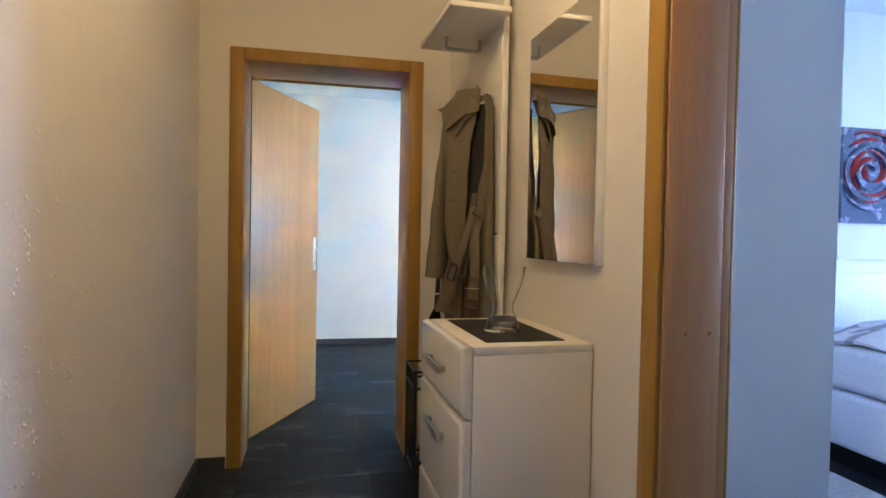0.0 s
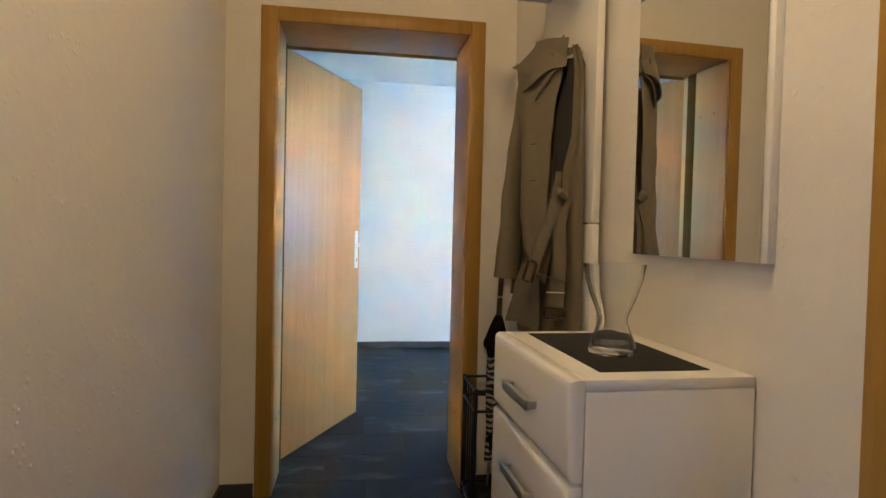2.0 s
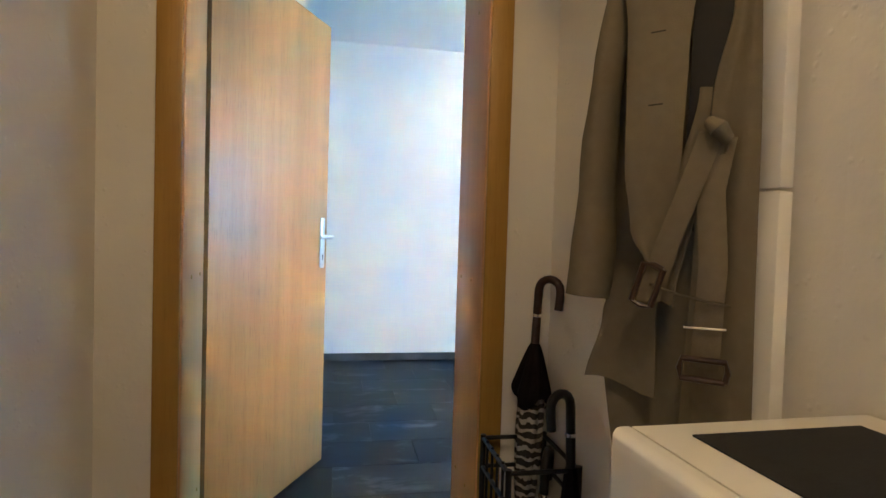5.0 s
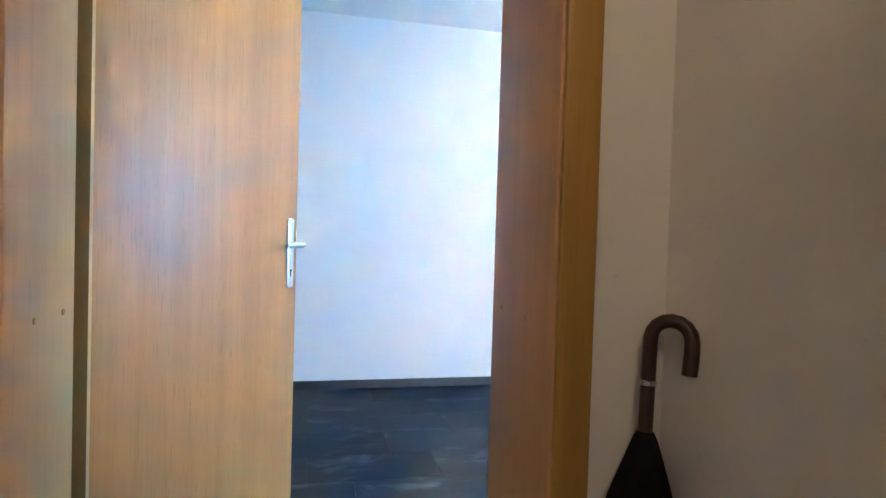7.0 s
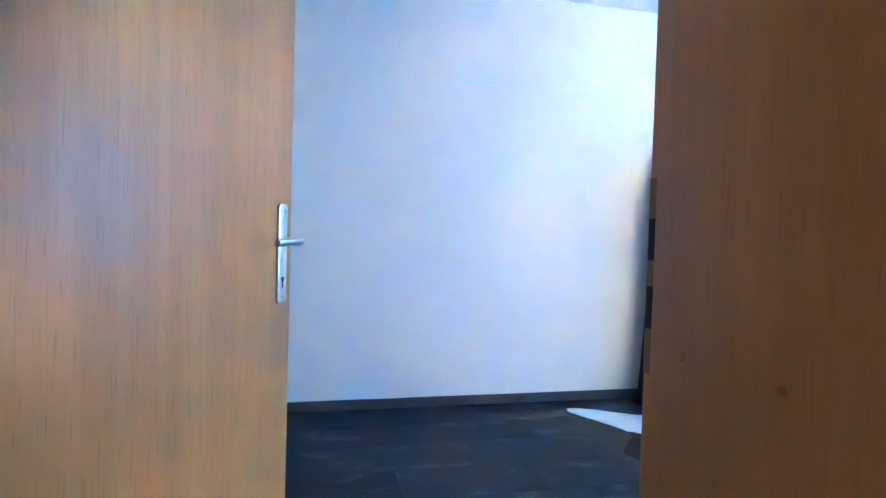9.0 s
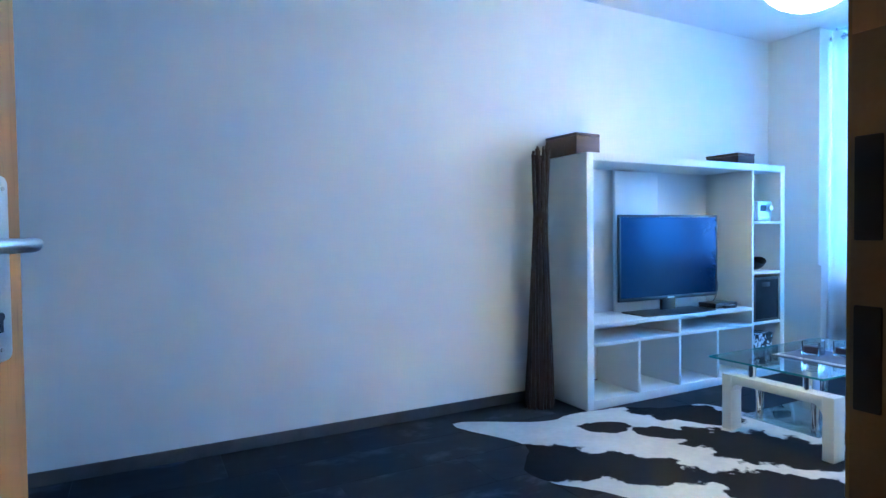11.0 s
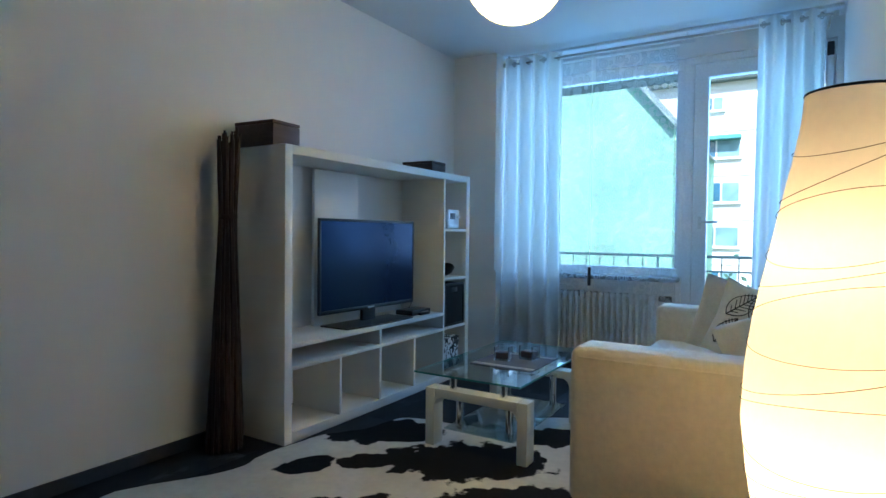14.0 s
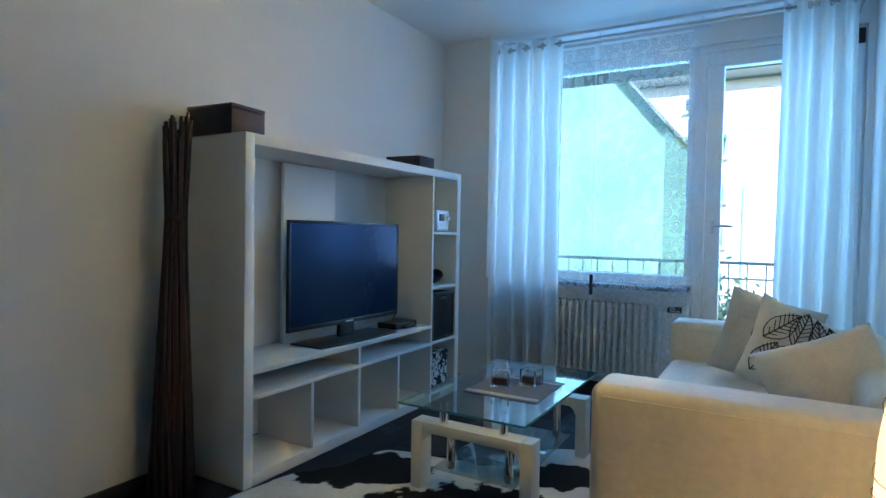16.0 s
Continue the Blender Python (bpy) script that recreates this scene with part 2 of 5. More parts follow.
def paper_shade(name, glow, colour=(1.0, 0.74, 0.40)):
    """Rice paper that glows with the bulb behind it."""
    m = cloth(name, (0.86, 0.80, 0.68), 0.6, 120, 0.95)
    b = m.node_tree.nodes["Principled BSDF"]
    b.inputs["Emission Color"].default_value, b.inputs["Emission Strength"].default_value = (*colour, 1), glow
    return m


# cowhide markings: centre x, y, half lengths and turn of each black patch
PATCHES = [(2.635, 2.51, 0.13, 0.085, -33), (2.835, 2.29, 0.165, 0.075, -53), (3.18, 2.49, 0.30, 0.17, -55), (2.11, 2.28, 0.25, 0.19, -35),
           (2.38, 2.05, 0.27, 0.15, -55), (3.07, 1.93, 0.36, 0.215, -60), (3.54, 2.28, 0.33, 0.055, -86), (3.58, 1.70, 0.18, 0.13, -60),
           (2.76, 1.54, 0.31, 0.19, -50)]


def cowhide():
    m = material("cowhide", (0.60, 0.58, 0.54), 0.8, vary=0.12, scale=3, bump=0.5, bump_scale=300, spec=0.06)
    t = m.node_tree
    b = t.nodes["Principled BSDF"]
    white = b.inputs["Base Color"].links[0].from_socket
    co = t.nodes["Texture Coordinate"]
    nz = t.nodes.new("ShaderNodeTexNoise")
    nz.inputs["Scale"].default_value, nz.inputs["Detail"].default_value = 9, 6
    t.links.new(co.outputs["Object"], nz.inputs["Vector"])
    low = None
    for x, y, a, c, turn in PATCHES:
        mp = t.nodes.new("ShaderNodeMapping")
        mp.vector_type = "TEXTURE"
        mp.inputs["Location"].default_value, mp.inputs["Rotation"].default_value = (x, y, 0), (0, 0, radians(turn))
        mp.inputs["Scale"].default_value = (a, c, 1)
        t.links.new(co.outputs["Object"], mp.inputs[0])
        ln = t.nodes.new("ShaderNodeVectorMath")
        ln.operation = "LENGTH"
        t.links.new(mp.outputs[0], ln.inputs[0])
        if low is None:
            low = ln.outputs["Value"]
        else:
            mn = t.nodes.new("ShaderNodeMath")
            mn.operation = "MINIMUM"
            t.links.new(low, mn.inputs[0])
            t.links.new(ln.outputs["Value"], mn.inputs[1])
            low = mn.outputs[0]
    ma = t.nodes.new("ShaderNodeMath")
    ma.operation, ma.inputs[1].default_value = "MULTIPLY_ADD", 1.3
    t.links.new(nz.outputs["Fac"], ma.inputs[0])
    t.links.new(low, ma.inputs[2])
    st = t.nodes.new("ShaderNodeMapRange")
    st.inputs["From Min"].default_value, st.inputs["From Max"].default_value = 1.66, 1.74
    t.links.new(ma.outputs[0], st.inputs["Value"])
    mix = t.nodes.new("ShaderNodeMix")
    mix.data_type = "RGBA"
    mix.inputs[6].default_value = (0.012, 0.011, 0.011, 1)
    t.links.new(st.outputs[0], mix.inputs[0])
    t.links.new(white, mix.inputs[7])
    t.links.new(mix.outputs[2], b.inputs["Base Color"])
    return m


def patterned(name, base, ink, scale, lo, hi, rough=0.8, bands=0.0):
    """Cloth or paper with an irregular printed pattern."""
    m = material(name, base, rough, vary=0.04, bump=0.15, bump_scale=400)
    t = m.node_tree
    b = t.nodes["Principled BSDF"]
    old = b.inputs["Base Color"].links[0].from_socket
    n = t.nodes.new("ShaderNodeTexNoise")
    n.inputs["Scale"].default_value, n.inputs["Detail"].default_value, n.inputs["Distortion"].default_value = scale, 1.5, 1.2
    t.links.new(t.nodes["Texture Coordinate"].outputs["Object"], n.inputs["Vector"])
    if bands:
        n = t.nodes.new("ShaderNodeTexWave")
        n.bands_direction = "Z"
        n.inputs["Scale"].default_value, n.inputs["Distortion"].default_value, n.inputs["Detail Scale"].default_value = bands, 4.0, 3.0
        t.links.new(t.nodes["Texture Coordinate"].outputs["Object"], n.inputs["Vector"])
    r = t.nodes.new("ShaderNodeMapRange")
    r.inputs["From Min"].default_value, r.inputs["From Max"].default_value = lo, hi
    t.links.new(n.outputs["Fac"], r.inputs["Value"])
    mix = t.nodes.new("ShaderNodeMix")
    mix.data_type = "RGBA"
    mix.inputs[7].default_value = (*ink, 1)
    t.links.new(r.outputs[0], mix.inputs[0])
    t.links.new(old, mix.inputs[6])
    t.links.new(mix.outputs[2], b.inputs["Base Color"])
    return m


WALL_HALL = wall_paint("hall_wall_paint", (0.78, 0.74, 0.66), 0.45)
WALL = wall_paint("white_wall_paint", (0.80, 0.79, 0.77), 0.14)
CEIL = material("white_ceiling_paint", (0.80, 0.80, 0.79), 0.9, vary=0.02, scale=1.2, spec=0.2, vary2=0.004)
BEECH = wood("beech_veneer", (0.47, 0.242, 0.087), (0.365, 0.174, 0.055), 0.42, (26, 26, 1.1), 0.10, 0.20)
ARCH = wood("golden_beech_trim", (0.44, 0.255, 0.055), (0.33, 0.178, 0.030), 0.38, (34, 34, 1.2), 0.0, 0.10)
LINING = wood("beech_lining", (0.62, 0.34, 0.140), (0.51, 0.265, 0.102), 0.42, (32, 32, 1.2), 0.0, 0.12)
SEAL = material("dark_rubber", (0.02, 0.015, 0.012), 0.7)
SLATE = slate_vinyl()
SCREED = material("screed", (0.03, 0.03, 0.03), 0.9)
PLINTH = material("slate_plinth", (0.055, 0.057, 0.06), 0.5, vary=0.3, scale=5, bump=0.2)
LACQUER = material("white_lacquer", (0.80, 0.77, 0.70), 0.30, vary=0.008, scale=2, vary2=0.004)
GLOSS = material("glossy_white_front", (0.82, 0.79, 0.72), 0.14, vary=0.008, scale=2, vary2=0.003)
FOIL = material("white_foil_board", (0.78, 0.76, 0.71), 0.42, vary=0.012, scale=2, vary2=0.006)
STRIKE = material("strike_brass", (0.30, 0.18, 0.07), 0.6, 0.15, vary=0.1, scale=30)
STEEL = material("brushed_steel", (0.55, 0.54, 0.52), 0.32, 1.0, vary=0.06, scale=30)
CHROME = material("chrome", (0.8, 0.8, 0.8), 0.08, 1.0, vary=0.02)
ALU = material("satin_aluminium", (0.70, 0.71, 0.72), 0.3, 0.9, vary=0.04, scale=40)
BLACK = material("black_plastic", (0.012, 0.012, 0.013), 0.3, vary=0.1)
# screen base tinted blue to carry the window's reflection
SCREEN = material("tv_screen", (0.003, 0.010, 0.032), 0.20, vary=0.05, spec=0.5)
FELT = material("black_felt", (0.012, 0.011, 0.011), 0.95, vary=0.2, scale=40, bump=0.4, bump_scale=500)
GREYFELT = material("grey_placemat", (0.10, 0.11, 0.14), 0.9, vary=0.15, scale=40, bump=0.4, bump_scale=500)
TRENCH = cloth("trench_cotton", (0.170, 0.142, 0.092), 0.06, 500)
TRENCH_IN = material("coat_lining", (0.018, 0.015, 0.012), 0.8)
HORN = material("horn_buckle", (0.040, 0.018, 0.009), 0.35, vary=0.3, scale=40)
DARKWOOD = wood("dark_cane", (0.035, 0.013, 0.009), (0.012, 0.005, 0.004), 0.45, (40, 40, 2))
WENGE = wood("wenge_box", (0.075, 0.046, 0.034), (0.040, 0.022, 0.016), 0.5, (3, 40, 40))
UMBRELLA = material("black_umbrella_cloth", (0.008, 0.006, 0.007), 0.8, spec=0.12, vary=0.2, scale=20, bump=0.2, bump_scale=300)
STRIPED = patterned("zebra_cloth", (0.40, 0.36, 0.32), (0.02, 0.018, 0.017), 30, 0.36, 0.44, 0.8, 12.0)
LEATHER = material("cream_leatherette", (0.74, 0.66, 0.53), 0.5, vary=0.04, scale=4, bump=0.25, bump_scale=220, spec=0.4)


def wrinkled(m, strength):
    """Adds long shallow creases to a padded cover."""
    t = m.node_tree
    b = t.nodes["Principled BSDF"]
    fine = b.inputs["Normal"].links[0].from_node
    mp = t.nodes.new("ShaderNodeMapping")
    mp.inputs["Scale"].default_value, mp.inputs["Rotation"].default_value = (1.6, 1.6, 5.5), (0.35, 0, 0)
    t.links.new(t.nodes["Texture Coordinate"].outputs["Object"], mp.inputs[0])
    n = t.nodes.new("ShaderNodeTexNoise")
    n.inputs["Scale"].default_value, n.inputs["Detail"].default_value, n.inputs["Distortion"].default_value = 1.3, 2, 1.0
    t.links.new(mp.outputs[0], n.inputs["Vector"])
    bp = t.nodes.new("ShaderNodeBump")
    bp.inputs["Strength"].default_value, bp.inputs["Distance"].default_value = strength, 0.03
    t.links.new(n.outputs["Fac"], bp.inputs["Height"])
    t.links.new(bp.outputs[0], fine.inputs["Normal"])


wrinkled(LEATHER, 0.18)
QUILT = material("ivory_cushion", (0.66, 0.60, 0.52), 0.85, vary=0.05, scale=8, bump=0.6, bump_scale=60, spec=0.2)
FUR = material("cream_satin_cushion", (0.72, 0.66, 0.56), 0.5, vary=0.10, scale=9, bump=0.35, bump_scale=30)
LEAFWHITE = material("white_linen_cushion", (0.74, 0.72, 0.68), 0.85, vary=0.04, scale=6, bump=0.3, bump_scale=500)
LEAFINK = material("black_leaf_print", (0.025, 0.022, 0.020), 0.8)
CURTAIN = cloth("white_curtain_cotton", (0.92, 0.92, 0.91), 0.75, 600)
SHEER = ring_sheer()
PVC = material("white_window_frame", (0.80, 0.82, 0.84), 0.3, vary=0.02)
PANE = glass("window_glass")


def solid_glass(name, tint=(0.97, 0.985, 0.975)):
    """Thick blown glass that bends what is seen through it."""
    m = bpy.data.materials.new(name)
    m.use_nodes = True
    b = m.node_tree.nodes["Principled BSDF"]
    b.inputs["Base Color"].default_value = (*tint, 1)
    b.inputs["Roughness"].default_value, b.inputs["Transmission Weight"].default_value, b.inputs["IOR"].default_value = 0.01, 1.0, 1.42
    return m


CLEAR = solid_glass("vase_glass")
TABLE_GLASS = glass("table_glass", (0.82, 0.93, 0.92), 0.85, 2.6)
GLASS_EDGE = material("glass_edge_green", (0.10, 0.30, 0.26), 0.1, vary=0.05)
MIRROR = material("mirror_silver", (0.88, 0.88, 0.87), 0.01, 1.0, vary=0.0, vary2=0.0)
ENAMEL = material("radiator_enamel", (0.68, 0.66, 0.62), 0.4, vary=0.05)
SILL = material("dark_stone_sill", (0.10, 0.10, 0.11), 0.35, vary=0.3, scale=30)
# blue of the reflected window painted into the screen's specular tint
SCREEN.node_tree.nodes["Principled BSDF"].inputs["Specular Tint"].default_value = (0.16, 0.42, 1.0, 1)
HIDE = cowhide()
COWBOX = patterned("cow_print_box", (0.72, 0.72, 0.70), (0.02, 0.02, 0.02), 22, 0.50, 0.53)
SILVER = material("silver_plastic", (0.60, 0.62, 0.64), 0.35, 0.5, vary=0.05)
PAPER_BIG = paper_shade("lamp_paper", 0.03)
PAPER_PENDANT = paper_shade("pendant_paper", 0.10, (1.0, 0.80, 0.50))
SEAM = material("paper_rib", (0.03, 0.028, 0.025), 0.9)
CANE_RIB = material("cane_rib", (0.16, 0.11, 0.06), 0.8)
CANDLE = material("dark_wax", (0.05, 0.02, 0.018), 0.4)
FACADE = material("pale_render", (0.80, 0.85, 0.86), 0.9, vary=0.04, scale=0.6, bump=0.2, bump_scale=20)
FAR_GLASS = material("far_window_glass", (0.05, 0.16, 0.26), 0.1, vary=0.3, scale=0.8, spec=0.8)
FAR_NET = material("far_net_curtain", (0.20, 0.38, 0.46), 0.5, vary=0.3, scale=1.5)
CONCRETE = material("weathered_concrete", (0.30, 0.32, 0.33), 0.9, vary=0.15, scale=2, bump=0.2, bump_scale=40)
AWNING = material("teal_awning", (0.10, 0.38, 0.42), 0.7)
IRON = material("painted_iron", (0.30, 0.42, 0.42), 0.5)
ROOF_EDGE = material("dark_roof_edge", (0.10, 0.14, 0.14), 0.7)
LEAF = cloth("tree_leaf", (0.10, 0.21, 0.16), 0.5, 50, 0.6)
BARK = material("bark", (0.10, 0.075, 0.05), 0.9, vary=0.3, scale=8, bump=0.6, bump_scale=30)
GREEN_RENDER = material("pale_green_render", (0.25, 0.52, 0.40), 0.9, vary=0.22, scale=0.5, bump=0.2, bump_scale=20)
ROOF_TILE = material("weathered_roof_edge", (0.22, 0.30, 0.29), 0.8, vary=0.2, scale=2)
GRASS = material("lawn", (0.07, 0.11, 0.04), 0.95, vary=0.3, scale=1.5, bump=0.5)
ROSE_RED = patterned("canvas_red", (0.42, 0.035, 0.025), (0.06, 0.05, 0.09), 9, 0.48, 0.62, 0.7)
ROSE_DARK = patterned("canvas_slate", (0.10, 0.13, 0.19), (0.30, 0.33, 0.40), 11, 0.5, 0.62, 0.7)
BEDWHITE = material("white_bed_leather", (0.80, 0.80, 0.80), 0.45, vary=0.03, bump=0.15, bump_scale=200)
DUVET = patterned("printed_duvet", (0.72, 0.70, 0.68), (0.35, 0.33, 0.33), 5, 0.52, 0.56)
RUGPALE = material("pale_bedside_rug", (0.55, 0.55, 0.54), 0.95, vary=0.1, scale=30, bump=0.6, bump_scale=200)


# ---- mesh helpers ----
def bm_box(x0, x1, y0, y1, z0, z1, r=0.0, seg=2, bm=None):
    bm = bm or bmesh.new()
    m = Matrix.Translation(((x0 + x1) / 2, (y0 + y1) / 2, (z0 + z1) / 2)) @ Matrix.Diagonal((x1 - x0, y1 - y0, z1 - z0, 1))
    made = bmesh.ops.create_cube(bm, size=1, matrix=m)
    if r > 0:
        es = list({e for v in made["verts"] for e in v.link_edges})
        bmesh.ops.bevel(bm, geom=es, offset=r, segments=seg, profile=0.5, affect="EDGES", clamp_overlap=True)
    return bm


def bm_rod(a, b, r0, r1=None, seg=12, bm=None):
    bm = bm or bmesh.new()
    a, b = Vector(a), Vector(b)
    m = Matrix.Translation((a + b) / 2) @ (b - a).to_track_quat("Z", "Y").to_matrix().to_4x4()
    bmesh.ops.create_cone(bm, cap_ends=True, segments=seg, radius1=r0, radius2=r0 if r1 is None else r1, depth=(b - a).length, matrix=m)
    return bm


def bm_tube(points, radii, seg=8, bm=None, flat=1.0, caps=True):
    """A tube along points; radii one number or one for each point."""
    bm = bm or bmesh.new()
    pts = [Vector(p) for p in points]
    radii = radii if isinstance(radii, (list, tuple)) else [radii] * len(pts)
    side, rings = None, []
    for i, p in enumerate(pts):
        d = (pts[min(i + 1, len(pts) - 1)] - pts[max(i - 1, 0)]).normalized()
        side = (d.orthogonal() if side is None else side - d * side.dot(d)).normalized()
        up = d.cross(side)
        rings.append([bm.verts.new(p + (side * math.cos(a) + up * flat * math.sin(a)) * radii[i]) for a in (2 * math.pi * k / seg for k in range(seg))])
    for r0, r1 in zip(rings, rings[1:]):
        for k in range(seg):
            bm.faces.new((r0[k], r0[(k + 1) % seg], r1[(k + 1) % seg], r1[k]))
    if caps:
        bm.faces.new(rings[0][::-1])
        bm.faces.new(rings[-1])
    return bm


def bm_lathe(profile, seg=32, at=(0, 0, 0), bm=None):
    """A body of revolution; the profile is (radius, height) from one end to the other."""
    bm = bm or bmesh.new()
    rings = [[bm.verts.new((at[0] + r * math.cos(2 * math.pi * k / seg), at[1] + r * math.sin(2 * math.pi * k / seg), at[2] + z)) for k in range(seg)] for r, z in profile]
    for r0, r1 in zip(rings, rings[1:]):
        for k in range(seg):
            bm.faces.new((r0[k], r0[(k + 1) % seg], r1[(k + 1) % seg], r1[k]))
    return bm


def bm_grid(nu, nv, place, thick=0.0, bm=None):
    """A sheet from place(u, v), u and v in 0..1; thick gives it a second face."""
    bm = bm or bmesh.new()
    g = [[bm.verts.new(place(i / nu, j / nv)) for j in range(nv + 1)] for i in range(nu + 1)]
    fs = [bm.faces.new((g[i][j], g[i + 1][j], g[i + 1][j + 1], g[i][j + 1])) for i in range(nu) for j in range(nv)]
    if thick:
        bmesh.ops.recalc_face_normals(bm, faces=fs)
        bmesh.ops.solidify(bm, geom=fs, thickness=thick)
    return bm


def mesh_of(name, bm, mat, smooth=True):
    me = bpy.data.meshes.new(name)
    bmesh.ops.recalc_face_normals(bm, faces=bm.faces[:])
    bm.to_mesh(me)
    bm.free()
    if smooth:
        for p in me.polygons:
            p.use_smooth = True
        me.set_sharp_from_angle(angle=radians(35))
    me.materials.append(mat)
    return me


def part(name, bm, mat, parent, label="", smooth=True):
    ob = new(name, mesh_of(name, bm, mat, smooth))
    ob.parent = parent
    return tagged(ob, label=label)


def thing(name, label, category, group="", kind=""):
    return tagged(new(name), label, category, group, kind)


def structure(name, bm, mat, label, category):
    return tagged(new(name, mesh_of(name, bm, mat, False)), label, category, kind="structure")


# ---- setting ----
# the right hall wall runs a little out of square; what stands along it is laid out square and turned with it
RIGHT = Matrix.Translation((1.04, 0, 0)) @ pose(0, 0, 0, 0, 0, 1.8) @ Matrix.Translation((-1.04, 0, 0))
H = 2.57
bm = bm_box(-1.6, 5.47, -4.8, 3.3, -0.12, -0.006)
floor = structure("floor", bm, SCREED, "dark slate-look vinyl tile floor through hall and rooms", "floor")
structure("ceiling", bm_box(-1.6, 5.9, -4.9, 3.4, H, H + 0.25), CEIL, "plain white painted ceiling", "ceiling")

bm = bm_box(-1.6, -0.02, 0.0, 0.36, 0, H)
bm_box(0.82, 1.10, 0.0, 0.30, 0, H, bm=bm)
bm_box(-0.02, 0.82, 0.0, 0.36, 2.0, H, bm=bm)
structure("wall_hall_end", bm, WALL_HALL, "cream painted hall wall around the living room door", "wall")
structure("wall_bedroom_end", bm_box(1.10, 5.47, 0.0, 0.36, 0, H), WALL, "white painted wall between bedroom and living room", "wall")
structure("wall_hall_left", bm_box(-1.6, -0.21, -4.8, 0.0, 0, H), WALL_HALL, "cream woodchip wallpapered long hall wall", "wall")
bm = bm_box(1.06, 1.245, -0.90, 0.02, 0, H)
for v in bm.verts:
    if v.co.x < 1.1 and v.co.y > -0.5:
        v.co.x = 1.008
bm_box(1.06, 1.245, -1.757, -0.90, 0, H, bm=bm)
bm_box(1.06, 1.245, -4.8, -2.63, 0, H, bm=bm)
bm_box(1.06, 1.245, -2.63, -1.757, 2.005, H, bm=bm)
structure("wall_hall_right", bm, WALL_HALL, "cream painted hall wall beside the bedroom door", "wall").matrix_basis = RIGHT
structure("wall_hall_back", bm_box(-0.40, 5.47, -4.9, -4.8, 0, H), WALL_HALL, "plain wall closing the hall", "wall")
structure("wall_television", bm_box(-1.6, 5.72, 3.14, 3.36, 0, H), WALL, "long white painted wall behind the television shelf", "wall")
structure("wall_living_left", bm_box(-1.75, -1.6, 0.0, 3.36, 0, H), WALL, "plain white wall behind the open door", "wall")
structure("wall_bedroom_stub", bm_box(1.29, 1.875, -1.50, 0.0, 0, H), WALL, "short white wall inside the bedroom door", "wall")

# window wall of the living room, with the pier by the corner and the parapet under the window
bm = bm_box(5.045, 5.72, 2.74, 3.14, 0.775, H)
bm_box(5.070, 5.72, 2.735, 3.14, 0, 0.775, bm=bm)
bm_box(5.47, 5.72, 1.36, 2.735, 0, 0.763, bm=bm)
bm_box(5.47, 5.72, 0.36, 0.40, 0, H, bm=bm)
bm_box(5.47, 5.72, 0.40, 2.735, 2.432, H, bm=bm)
structure("wall_window", bm, WALL, "white window wall with pier and parapet", "wall")
bm = bm_box(5.47, 5.72, -4.9, -2.40, 0, H)
bm_box(5.47, 5.72, -0.80, 0.36, 0, H, bm=bm)
bm_box(5.47, 5.72, -2.40, -0.80, 0, 0.85, bm=bm)
bm_box(5.47, 5.72, -2.40, -0.80, 2.25, H, bm=bm)
structure("wall_bedroom_window", bm, WALL, "white bedroom wall with a window opening", "wall")


def baseboard(name, x0, x1, y0, y1):
    return structure(name, bm_box(x0, x1, y0, y1, 0, 0.06, 0.003), PLINTH, "dark slate-grey baseboard strip", "baseboard")


baseboard("baseboard_television", -1.6, 5.07, 3.127, 3.14)
baseboard("baseboard_hall_left", -0.21, -0.198, -4.8, 0.0)
baseboard("baseboard_hall_end", -0.198, -0.075, -0.012, 0.0)
baseboard("baseboard_hall_corner", 0.878, 1.005, -0.012, 0.0)
baseboard("baseboard_hall_right", 1.048, 1.06, -1.705, -0.90).matrix_basis = RIGHT
baseboard("baseboard_hall_coat_corner", -0.012, 0.0, -0.89, -0.014).matrix_basis = RIGHT @ pose(1.0088, 0, 0, 0, 0, math.degrees(math.atan2(0.052, 0.92)))
baseboard("baseboard_living_door", 0.90, 5.47, 0.36, 0.372)


# dark brown that paints the shade between the hinge-side jamb and the leaf
GAP_SHADE = material("hinge_gap_shade", (0.11, 0.05, 0.012), 0.9, spec=0.05)


def screw_cap(bm, p, n, r=0.006):
    n = Vector(n)
    bm_rod(p, Vector(p) + n * 0.002, r, r * 0.8, 10, bm)


